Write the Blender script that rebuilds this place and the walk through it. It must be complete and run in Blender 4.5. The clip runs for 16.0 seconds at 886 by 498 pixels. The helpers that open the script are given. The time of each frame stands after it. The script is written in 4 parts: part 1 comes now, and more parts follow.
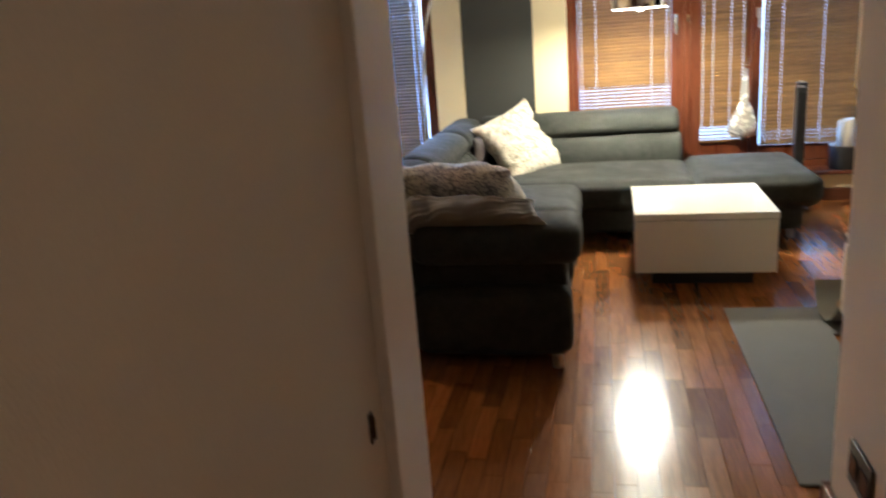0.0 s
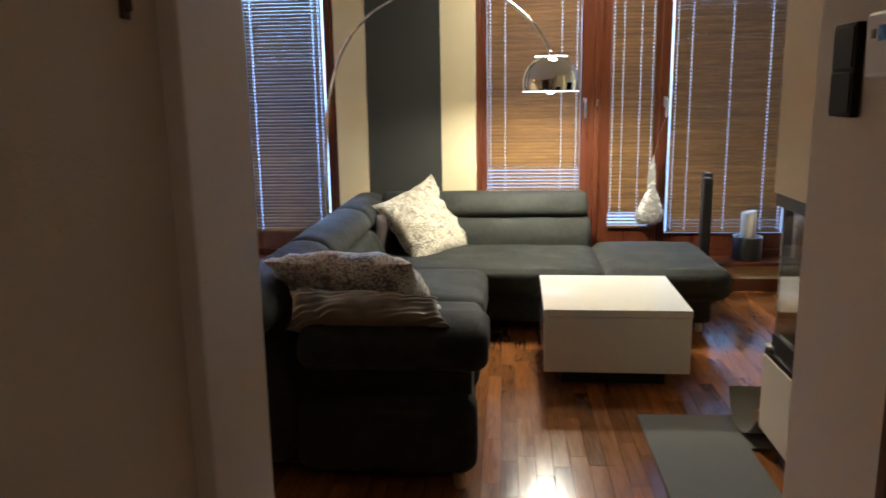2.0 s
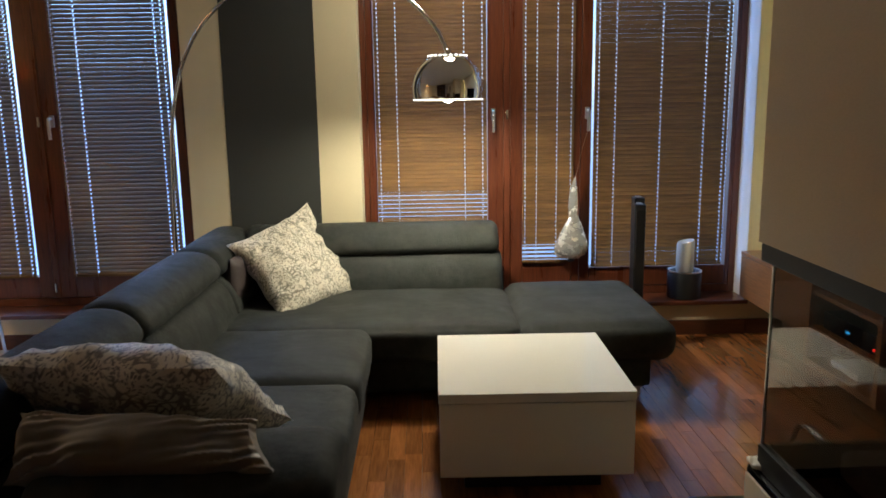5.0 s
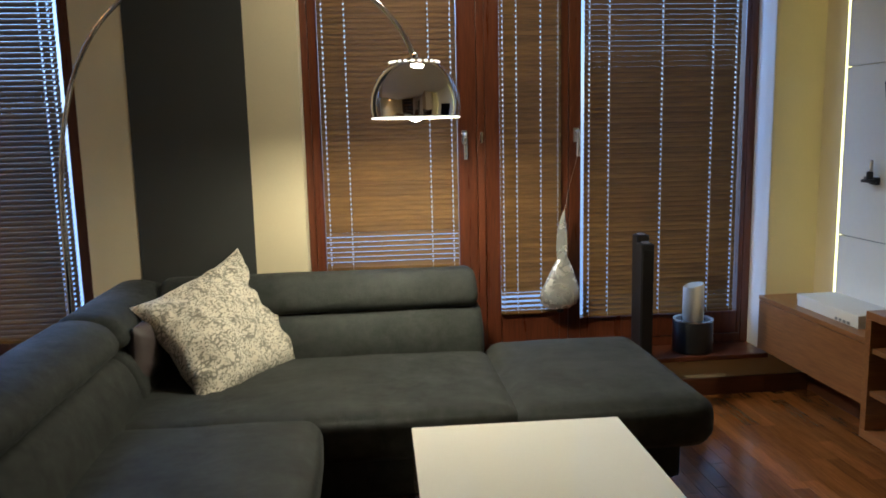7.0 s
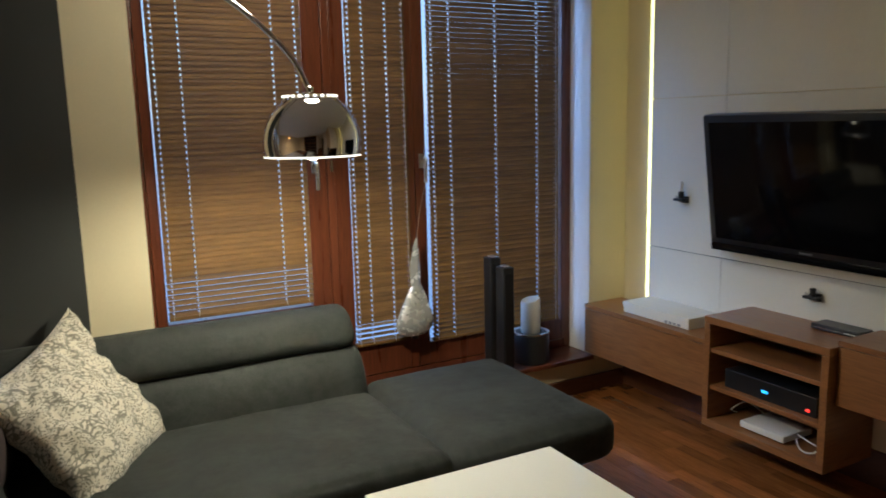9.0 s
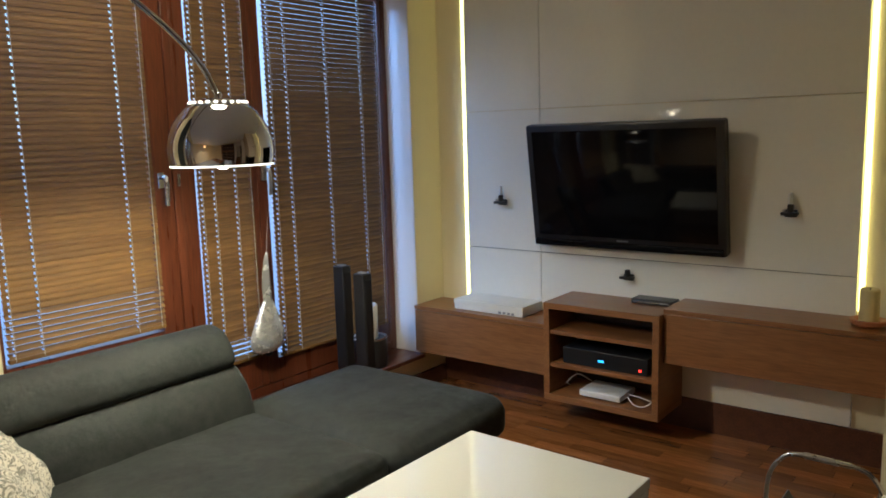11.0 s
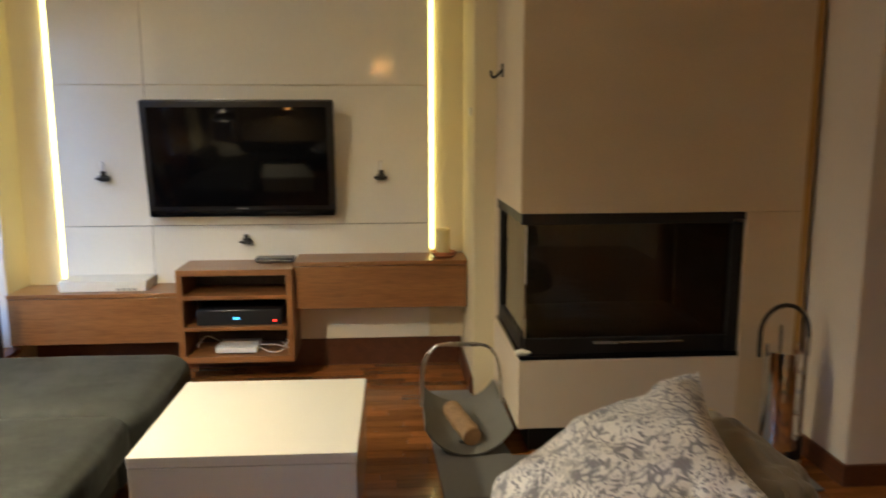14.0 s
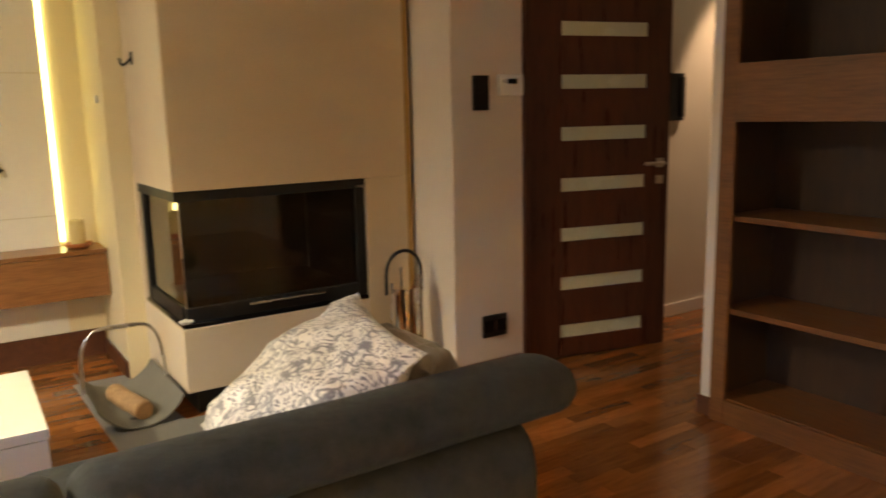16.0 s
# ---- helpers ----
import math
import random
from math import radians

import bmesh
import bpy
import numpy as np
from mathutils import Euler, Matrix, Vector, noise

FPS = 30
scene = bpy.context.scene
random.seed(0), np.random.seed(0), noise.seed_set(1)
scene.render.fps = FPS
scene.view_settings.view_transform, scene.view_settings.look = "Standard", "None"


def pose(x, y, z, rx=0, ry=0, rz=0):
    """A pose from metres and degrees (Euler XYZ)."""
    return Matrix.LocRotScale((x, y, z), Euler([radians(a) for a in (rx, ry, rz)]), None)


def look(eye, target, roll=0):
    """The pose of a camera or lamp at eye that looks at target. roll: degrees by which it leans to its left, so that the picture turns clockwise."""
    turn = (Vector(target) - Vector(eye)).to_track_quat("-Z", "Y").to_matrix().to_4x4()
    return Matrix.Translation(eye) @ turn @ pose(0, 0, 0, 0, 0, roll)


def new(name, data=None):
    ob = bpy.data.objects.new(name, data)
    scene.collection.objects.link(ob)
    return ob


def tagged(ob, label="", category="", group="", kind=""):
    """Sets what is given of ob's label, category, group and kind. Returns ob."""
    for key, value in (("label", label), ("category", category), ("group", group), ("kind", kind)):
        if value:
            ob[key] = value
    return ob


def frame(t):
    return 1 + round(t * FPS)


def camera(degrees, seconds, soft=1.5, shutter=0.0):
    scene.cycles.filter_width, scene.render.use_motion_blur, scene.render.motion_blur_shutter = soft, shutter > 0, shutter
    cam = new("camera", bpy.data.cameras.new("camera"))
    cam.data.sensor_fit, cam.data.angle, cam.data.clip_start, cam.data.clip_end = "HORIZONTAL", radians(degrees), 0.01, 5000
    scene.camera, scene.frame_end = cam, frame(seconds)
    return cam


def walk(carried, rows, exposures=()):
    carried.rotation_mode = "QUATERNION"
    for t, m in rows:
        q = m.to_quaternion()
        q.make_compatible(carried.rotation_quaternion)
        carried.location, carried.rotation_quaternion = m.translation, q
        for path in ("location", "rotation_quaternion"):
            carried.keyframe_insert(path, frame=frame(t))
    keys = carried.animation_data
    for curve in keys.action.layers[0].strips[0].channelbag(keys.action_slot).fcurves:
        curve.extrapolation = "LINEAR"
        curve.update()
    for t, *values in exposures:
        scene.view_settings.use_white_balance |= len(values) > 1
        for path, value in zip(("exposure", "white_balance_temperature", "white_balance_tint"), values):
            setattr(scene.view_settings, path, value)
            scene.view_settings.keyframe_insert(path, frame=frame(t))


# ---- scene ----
cam = camera(60.2, 16.0, soft=1.6, shutter=0.5)
PATH = [
    (0, (1.255, 1.095, 1.353), (0.841, 2.975, 0.809), -4.5),
    (0.5, (1.202, 1.154, 1.430), (0.652, 3.018, 0.958), -3.6),
    (1, (1.188, 1.257, 1.375), (0.705, 3.156, 0.973), -2.1),
    (1.5, (1.203, 1.378, 1.393), (0.877, 3.312, 1.003), -1.5),
    (2, (1.227, 1.454, 1.404), (1.062, 3.407, 1.004), -0.9),
    (2.5, (1.226, 1.53, 1.392), (1.19, 3.489, 0.989), 0.3),
    (3, (1.249, 1.666, 1.404), (1.269, 3.625, 1.001), 0.1),
    (3.5, (1.275, 1.823, 1.422), (1.313, 3.783, 1.023), -0.1),
    (4, (1.336, 2.007, 1.419), (1.371, 3.968, 1.026), -0.7),
    (6.5, (1.381, 3.107, 1.323), (1.485, 5.079, 1.006), -1.6),
    (7, (1.297, 3.271, 1.349), (1.49, 5.239, 1.046), -1.3),
    (7.5, (1.16, 3.472, 1.414), (1.49, 5.42, 1.104), -1.0),
    (8, (0.964, 3.618, 1.436), (1.5, 5.521, 1.133), -1.0),
    (8.5, (0.753, 3.605, 1.495), (1.511, 5.427, 1.17), -1.2),
    (9, (0.604, 3.62, 1.511), (1.545, 5.353, 1.182), -1.4),
    (9.5, (0.457, 3.736, 1.529), (1.579, 5.358, 1.194), -1.5),
    (10.4, (0.135, 3.79, 1.51), (1.525, 5.18, 1.2), -1.6),
    (10.9, (-0.055, 4.0, 1.49), (1.475, 5.24, 1.19), -1.7),
    (11.8, (-0.212, 4.394, 1.447), (1.523, 5.347, 1.166), -1.8),
    (12, (-0.266, 4.456, 1.431), (1.505, 5.343, 1.155), -1.9),
    (12.5, (-0.35, 4.555, 1.413), (1.486, 5.298, 1.133), -2.3),
    (13, (-0.448, 4.641, 1.385), (1.461, 5.166, 1.097), -3.0),
    (13.5, (-0.63, 4.74, 1.4), (1.335, 4.953, 1.091), -2.5),
    (14, (-0.822, 4.847, 1.394), (1.147, 4.706, 1.068), -0.1),
    (14.5, (-0.922, 4.975, 1.411), (0.997, 4.549, 1.042), 1.0),
    (15, (-1.007, 5.039, 1.391), (0.846, 4.392, 1.01), 0.6),
    (15.5, (-1.074, 5.115, 1.373), (0.688, 4.244, 1.001), -0.2),
    (16, (-1.179, 5.158, 1.351), (0.463, 4.073, 0.996), -1.3),
]
EXPOSURES = [(0, 1.15, 5900, 10), (1, 0.85, 5900, 10), (2, 0.5, 5900, 10), (3.5, 0.25, 5950, 10), (4, 0.1, 5950, 10), (6.5, -0.5, 5950, 8), (9.5, -0.55, 5850, 8),
             (12, -0.13, 5950, 9), (13.5, 0.15, 6550, 10), (14.5, 0.5, 7150, 10), (15.5, 0.85, 7300, 10), (16, 1.1, 7500, 10)]
walk(cam, [(t, look(eye, target, roll)) for t, eye, target, roll in PATH], EXPOSURES)

# ---- world and lights ----
world = bpy.data.worlds.new("sky")
scene.world = world
world.use_nodes = True
wn = world.node_tree.nodes
sky = wn.new("ShaderNodeTexSky")
sky.sky_type, sky.sun_disc = "NISHITA", False
sky.sun_elevation, sky.sun_rotation = radians(14), radians(150)
world.node_tree.links.new(sky.outputs[0], wn["Background"].inputs[0])
wn["Background"].inputs[1].default_value = 0.15


def lamp(name, kind, m, energy, colour, size=0.1, size_y=0.0):
    data = bpy.data.lights.new(name, kind)
    data.energy, data.color = energy, colour
    if kind == "AREA":
        data.size = size
        if size_y:
            data.shape, data.size_y = "RECTANGLE", size_y
        else:
            data.shape = "DISK"
    elif kind == "SPOT":
        data.spot_size, data.spot_blend, data.shadow_soft_size = radians(50), 0.45, size
    elif kind == "SUN":
        data.angle = size
    else:
        data.shadow_soft_size = size
    ob = new(name, data)
    ob.matrix_world = m
    return ob


WARM, COOL = (1.0, 0.90, 0.66), (0.33, 0.55, 1.0)
lamp("sun", "SUN", look((10, -17, 5), (0, 0, 0)), 0.8, (1.0, 0.93, 0.84), radians(10))
lamp("arc_lamp_bulb", "POINT", pose(1.492, 6.188, 1.455), 64, WARM, 0.045)
lamp("ceiling_spot_light", "AREA", pose(1.58, 6.28, 2.545), 14, (1.0, 0.90, 0.68), 0.40)
lamp("pendant_light", "POINT", pose(-2.2, 4.92, 2.10), 118, (1.0, 0.70, 0.39), 0.06)
lamp("corridor_light", "SPOT", look((1.62, 0.75, 2.54), (2.08, 0.85, 1.0)), 38, (1.0, 0.70, 0.48), 0.05)
lamp("window_daylight", "AREA", look((-1.15, 9.6, 3.75), (-1.15, 6.0, 0.6)), 520, (0.22, 0.46, 1.0), 2.8, 2.0)
lamp("window_daylight_low", "AREA", look((-1.15, 7.9, 1.5), (-1.15, 6.9, 1.35)), 60, COOL, 2.8, 3.0)
lamp("window_daylight_2", "AREA", look((2.9, 7.9, 1.5), (2.9, 6.9, 1.35)), 60, COOL, 5.0, 3.0)

# ---- materials ----


def nodes_of(name):
    m = bpy.data.materials.new(name)
    m.use_nodes = True
    nt = m.node_tree
    return m, nt, nt.nodes["Principled BSDF"]


def link(nt, a, b):
    nt.links.new(a, b)


def coords(nt, scale=(1, 1, 1), kind="Object"):
    tc, mp = nt.nodes.new("ShaderNodeTexCoord"), nt.nodes.new("ShaderNodeMapping")
    mp.inputs["Scale"].default_value = scale
    link(nt, tc.outputs[kind], mp.inputs["Vector"])
    return mp.outputs["Vector"]


def noise_of(nt, vec, scale, detail=4.0, rough=0.55):
    n = nt.nodes.new("ShaderNodeTexNoise")
    n.inputs["Scale"].default_value, n.inputs["Detail"].default_value, n.inputs["Roughness"].default_value = scale, detail, rough
    link(nt, vec, n.inputs["Vector"])
    return n.outputs["Fac"]


def ramp_of(nt, fac, stops):
    r = nt.nodes.new("ShaderNodeValToRGB")
    el = r.color_ramp.elements
    while len(el) < len(stops):
        el.new(0.5)
    for e, (p, c) in zip(el, stops):
        e.position, e.color = p, (*c, 1)
    link(nt, fac, r.inputs["Fac"])
    return r.outputs["Color"]


def mix_of(nt, fac, a, b, mode="MIX"):
    x = nt.nodes.new("ShaderNodeMix")
    x.data_type, x.blend_type = "RGBA", mode
    for v, s in ((fac, x.inputs[0]), (a, x.inputs[6]), (b, x.inputs[7])):
        if hasattr(v, "links"):
            link(nt, v, s)
        else:
            s.default_value = v if not isinstance(v, tuple) else (*v, 1)
    return x.outputs[2]


def range_of(nt, fac, lo, hi):
    r = nt.nodes.new("ShaderNodeMapRange")
    r.inputs["From Min"].default_value, r.inputs["From Max"].default_value = 0.3, 0.7
    r.inputs["To Min"].default_value, r.inputs["To Max"].default_value = lo, hi
    link(nt, fac, r.inputs["Value"])
    return r.outputs["Result"]


def bump_of(nt, fac, strength, dist=0.002):
    b = nt.nodes.new("ShaderNodeBump")
    b.inputs["Strength"].default_value, b.inputs["Distance"].default_value = strength, dist
    link(nt, fac, b.inputs["Height"])
    return b.outputs["Normal"]


def shade(c, k):
    return tuple(min(1.0, v * k) for v in c)


def plain(name, col, rough=0.5, metal=0.0, var=0.12, big=2.5, fine=120.0, bump=0.15, stretch=(1, 1, 1), spec=0.5, coat=0.0, rvar=0.06, sheen=0.0, kind="Object"):
    """A surface with broad blotches, fine grain, uneven gloss and slight relief."""
    m, nt, b = nodes_of(name)
    vec = coords(nt, stretch, kind)
    broad, grain = noise_of(nt, vec, big, 5), noise_of(nt, vec, fine, 3)
    c = ramp_of(nt, broad, [(0.3, shade(col, 1 - var)), (0.7, shade(col, 1 + var))])
    c = mix_of(nt, 0.35, c, ramp_of(nt, grain, [(0.3, shade(col, 1 - 1.6 * var)), (0.7, shade(col, 1 + 1.2 * var))]))
    link(nt, c, b.inputs["Base Color"])
    link(nt, range_of(nt, broad, max(0.02, rough - rvar), min(1, rough + rvar)), b.inputs["Roughness"])
    b.inputs["Metallic"].default_value, b.inputs["Specular IOR Level"].default_value = metal, spec
    b.inputs["Coat Weight"].default_value, b.inputs["Sheen Weight"].default_value = coat, sheen
    b.inputs["Coat Roughness"].default_value = 0.08
    if bump:
        link(nt, bump_of(nt, grain, bump), b.inputs["Normal"])
    return m


def timber(name, dark, light, rough=0.35, axis=1, coat=0.0, per_piece=0.0, scale=1.0, spec=0.5):
    """Wood with grain along one axis; per_piece: how far single pieces differ."""
    m, nt, b = nodes_of(name)
    st = [14.0 * scale] * 3
    st[axis] = 1.1 * scale
    tc, mp = nt.nodes.new("ShaderNodeTexCoord"), nt.nodes.new("ShaderNodeMapping")
    mp.inputs["Scale"].default_value = st
    link(nt, tc.outputs["Object"], mp.inputs["Vector"])
    vec = mp.outputs["Vector"]
    info = nt.nodes.new("ShaderNodeObjectInfo")
    if per_piece:
        sh = nt.nodes.new("ShaderNodeVectorMath")
        sh.operation = "SCALE"
        sh.inputs[0].default_value = (37, 53, 71)
        link(nt, info.outputs["Random"], sh.inputs["Scale"])
        link(nt, sh.outputs[0], mp.inputs["Location"])
    g1, g2 = noise_of(nt, vec, 1.6, 6, 0.65), noise_of(nt, vec, 9, 3)
    c = ramp_of(nt, g1, [(0.28, dark), (0.72, light)])
    c = mix_of(nt, 0.3, c, ramp_of(nt, g2, [(0.35, shade(dark, 0.7)), (0.65, shade(light, 1.1))]))
    if per_piece:
        geo = nt.nodes.new("ShaderNodeNewGeometry")
        add = nt.nodes.new("ShaderNodeMath")
        add.operation = "ADD"
        link(nt, info.outputs["Random"], add.inputs[0])
        link(nt, geo.outputs["Random Per Island"], add.inputs[1])
        fr = nt.nodes.new("ShaderNodeMath")
        fr.operation = "FRACT"
        link(nt, add.outputs[0], fr.inputs[0])
        k = 1 - per_piece
        tone = ramp_of(nt, fr.outputs[0], [(0.0, (k, k * 0.95, k * 0.9)), (0.55, (0.95, 0.93, 0.9)), (1.0, (1 + per_piece, 1 + per_piece * 0.8, 1 + 0.6 * per_piece))])
        c = mix_of(nt, 1.0, c, tone, "MULTIPLY")
    link(nt, c, b.inputs["Base Color"])
    link(nt, range_of(nt, g1, max(0.03, rough - 0.05), rough + 0.07), b.inputs["Roughness"])
    b.inputs["Specular IOR Level"].default_value = spec
    b.inputs["Coat Weight"].default_value, b.inputs["Coat Roughness"].default_value = coat, 0.1
    link(nt, bump_of(nt, g2, 0.08, 0.001), b.inputs["Normal"])
    return m


def glowing(name, col, strength):
    m, nt, b = nodes_of(name)
    b.inputs["Base Color"].default_value = (*col, 1)
    b.inputs["Emission Color"].default_value, b.inputs["Emission Strength"].default_value = (*col, 1), strength
    return m


def glass_of(name, col=(1, 1, 1), rough=0.0):
    m, nt, b = nodes_of(name)
    b.inputs["Base Color"].default_value, b.inputs["Roughness"].default_value = (*col, 1), rough
    b.inputs["Transmission Weight"].default_value, b.inputs["IOR"].default_value = 1.0, 1.45
    return m


def damask(name, ground, motif, scale=20.0, rough=0.8):
    """Printed cotton: leafy motif on a ground, with a weave."""
    m, nt, b = nodes_of(name)
    vec = coords(nt)
    warp = nt.nodes.new("ShaderNodeTexNoise")
    warp.inputs["Scale"].default_value = scale * 0.35
    link(nt, vec, warp.inputs["Vector"])
    mixv = nt.nodes.new("ShaderNodeVectorMath")
    mixv.operation = "MULTIPLY_ADD"
    mixv.inputs[1].default_value = (0.12, 0.12, 0.12)
    link(nt, warp.outputs["Color"], mixv.inputs[0])
    link(nt, vec, mixv.inputs[2])
    vo = nt.nodes.new("ShaderNodeTexVoronoi")
    vo.feature = "DISTANCE_TO_EDGE"
    vo.inputs["Scale"].default_value = scale
    link(nt, mixv.outputs[0], vo.inputs["Vector"])
    v2 = nt.nodes.new("ShaderNodeTexVoronoi")
    v2.inputs["Scale"].default_value = scale * 2.6
    link(nt, mixv.outputs[0], v2.inputs["Vector"])
    lines = ramp_of(nt, vo.outputs["Distance"], [(0.09, (1, 1, 1)), (0.17, (0, 0, 0))])
    dots = ramp_of(nt, v2.outputs["Distance"], [(0.38, (1, 1, 1)), (0.46, (0, 0, 0))])
    patch = ramp_of(nt, noise_of(nt, vec, scale * 0.45, 3), [(0.46, (0, 0, 0)), (0.52, (1, 1, 1))])
    both = mix_of(nt, patch, lines, dots)
    c = mix_of(nt, both, ground, motif)
    c = mix_of(nt, 0.12, c, ramp_of(nt, noise_of(nt, vec, 400, 2), [(0.3, (0, 0, 0)), (0.7, (1, 1, 1))]))
    link(nt, c, b.inputs["Base Color"])
    b.inputs["Roughness"].default_value, b.inputs["Sheen Weight"].default_value = rough, 0.2
    link(nt, bump_of(nt, noise_of(nt, vec, 500, 2), 0.2), b.inputs["Normal"])
    return m


def suede(name, dark, light):
    """Napped cloth: stroked patches, small flecks and a fine weave."""
    m, nt, b = nodes_of(name)
    vec = coords(nt)
    patch, fleck, weave = noise_of(nt, vec, 4.5, 6, 0.68), noise_of(nt, vec, 26, 4, 0.6), noise_of(nt, vec, 520, 2)
    c = ramp_of(nt, patch, [(0.30, dark), (0.50, mid_of(dark, light)), (0.74, light)])
    c = mix_of(nt, 0.4, c, ramp_of(nt, fleck, [(0.32, shade(dark, 0.8)), (0.70, shade(light, 1.1))]))
    c = mix_of(nt, 0.25, c, ramp_of(nt, weave, [(0.3, shade(dark, 0.6)), (0.7, shade(light, 1.3))]))
    link(nt, c, b.inputs["Base Color"])
    link(nt, range_of(nt, patch, 0.85, 0.58), b.inputs["Roughness"])
    b.inputs["Specular IOR Level"].default_value, b.inputs["Sheen Weight"].default_value = 0.14, 0.05
    b.inputs["Sheen Roughness"].default_value = 0.4
    relief = mix_of(nt, 0.12, noise_of(nt, vec, 11, 5, 0.62), weave)
    link(nt, bump_of(nt, relief, 0.55, 0.012), b.inputs["Normal"])
    return m


def mid_of(a, b):
    return tuple((p + q) / 2 for p, q in zip(a, b))


def see_through(m, col, share):
    """Lets a thin sheet pass a share of the light behind it."""
    nt = m.node_tree
    b, out = nt.nodes["Principled BSDF"], nt.nodes["Material Output"]
    t, mx = nt.nodes.new("ShaderNodeBsdfTranslucent"), nt.nodes.new("ShaderNodeMixShader")
    t.inputs["Color"].default_value, mx.inputs[0].default_value = (*col, 1), share
    link(nt, b.outputs[0], mx.inputs[1])
    link(nt, t.outputs[0], mx.inputs[2])
    link(nt, mx.outputs[0], out.inputs["Surface"])


M_WALL = plain("cream_wall_paint", (0.72, 0.62, 0.40), 0.75, var=0.05, fine=260, bump=0.25)
M_WALLW = plain("pale_wall_paint", (0.70, 0.62, 0.52), 0.75, var=0.05, fine=260, bump=0.25)
M_GREY = plain("dark_grey_wall_paint", (0.040, 0.042, 0.038), 0.65, var=0.08, fine=240, bump=0.25)
M_CEIL = plain("white_ceiling_paint", (0.80, 0.78, 0.74), 0.8, var=0.03, fine=200, bump=0.1)
M_PANEL = plain("gloss_white_panel", (0.79, 0.76, 0.66), 0.08, var=0.02, fine=40, bump=0.0, coat=0.7)
M_TRIMW = plain("white_gloss_trim", (0.74, 0.68, 0.62), 0.4, var=0.04, bump=0.05)
M_PARQ = timber("merbau_parquet", (0.17, 0.060, 0.017), (0.34, 0.132, 0.037), 0.19, 1, coat=0.3, per_piece=0.36)
M_BASE = timber("merbau_skirting", (0.06, 0.020, 0.010), (0.13, 0.045, 0.020), 0.35, 0)
M_TILE = plain("pale_floor_tile", (0.37, 0.375, 0.38), 0.18, var=0.06, big=3, fine=60, bump=0.03)
M_GROUT = plain("tile_grout", (0.28, 0.27, 0.25), 0.9, var=0.15)
M_FRAME = timber("mahogany_window_frame", (0.075, 0.018, 0.008), (0.17, 0.047, 0.018), 0.30, 2, coat=0.2)
M_LEDGE = timber("mahogany_ledge", (0.075, 0.020, 0.010), (0.16, 0.05, 0.022), 0.32, 0, coat=0.2)
M_SLAT = timber("bronze_wood_slat", (0.135, 0.067, 0.018), (0.252, 0.135, 0.037), 0.58, 0, per_piece=0.12, spec=0.18)
see_through(M_SLAT, (0.50, 0.42, 0.36), 0.014)
M_CORD = plain("pale_cord", (0.55, 0.52, 0.48), 0.8, var=0.1)
M_OAK = timber("walnut_veneer", (0.17, 0.066, 0.022), (0.31, 0.135, 0.048), 0.34, 1, coat=0.15)
M_OAKX = timber("walnut_veneer_edge", (0.17, 0.066, 0.022), (0.31, 0.135, 0.048), 0.34, 0, coat=0.15)
M_BOOK = timber("bookcase_veneer", (0.115, 0.044, 0.013), (0.215, 0.088, 0.028), 0.42, 0)
# darker copy of the veneer: the shade inside open shelves is put into its colour
M_BOOKSHADE = timber("shaded_recess_veneer", (0.030, 0.014, 0.007), (0.060, 0.029, 0.013), 0.5, 2)
M_DOOR = timber("dark_mahogany_door", (0.045, 0.012, 0.007), (0.105, 0.030, 0.014), 0.30, 2, coat=0.25)
M_FROST = plain("frosted_glass_strip", (0.58, 0.61, 0.47), 0.25, var=0.06, bump=0.02)
M_SOFA = suede("charcoal_suede", (0.0140, 0.0150, 0.0136), (0.040, 0.0425, 0.0375))
M_SEAM = plain("sofa_piping", (0.018, 0.019, 0.019), 0.8, var=0.2, fine=500)
M_CHROME = plain("polished_chrome", (0.80, 0.79, 0.76), 0.04, 1.0, var=0.02, bump=0, rvar=0.015)
M_STEEL = plain("brushed_steel", (0.60, 0.58, 0.55), 0.28, 1.0, var=0.08, bump=0.05)
M_BLACK = plain("black_plastic", (0.012, 0.012, 0.013), 0.35, var=0.2, bump=0.04)
M_MATTE = plain("matte_black_plastic", (0.010, 0.010, 0.010), 0.6, var=0.2, bump=0.04, spec=0.25)
M_SCREEN = plain("black_glass_screen", (0.004, 0.004, 0.005), 0.09, var=0.1, bump=0, rvar=0.01, spec=0.22)
M_IRON = plain("black_iron", (0.012, 0.012, 0.013), 0.45, 0.3, var=0.25, fine=180, bump=0.2)
M_WHITEP = plain("white_plastic", (0.74, 0.72, 0.68), 0.4, var=0.04, bump=0.03)
M_TABLE = plain("gloss_white_lacquer", (0.80, 0.77, 0.68), 0.06, var=0.02, bump=0, rvar=0.01)
M_CHIM = plain("sandstone_panel", (0.60, 0.465, 0.295), 0.6, var=0.08, big=1.6, fine=90, bump=0.12, stretch=(1, 1, 2.5))
M_HEARTH = plain("cream_render", (0.66, 0.56, 0.43), 0.65, var=0.06, fine=200, bump=0.15)
M_FIREBR = plain("firebrick", (0.085, 0.056, 0.036), 0.9, var=0.35, big=8, fine=60, bump=0.5)
M_RUG = plain("grey_felt_mat", (0.135, 0.130, 0.118), 0.95, var=0.12, big=6, fine=320, bump=0.5, sheen=0.2)
M_FELT = plain("grey_felt_basket", (0.17, 0.165, 0.145), 0.9, var=0.12, big=6, fine=300, bump=0.4)
M_BARK = plain("birch_bark", (0.34, 0.21, 0.11), 0.85, var=0.35, big=9, fine=50, bump=0.6)
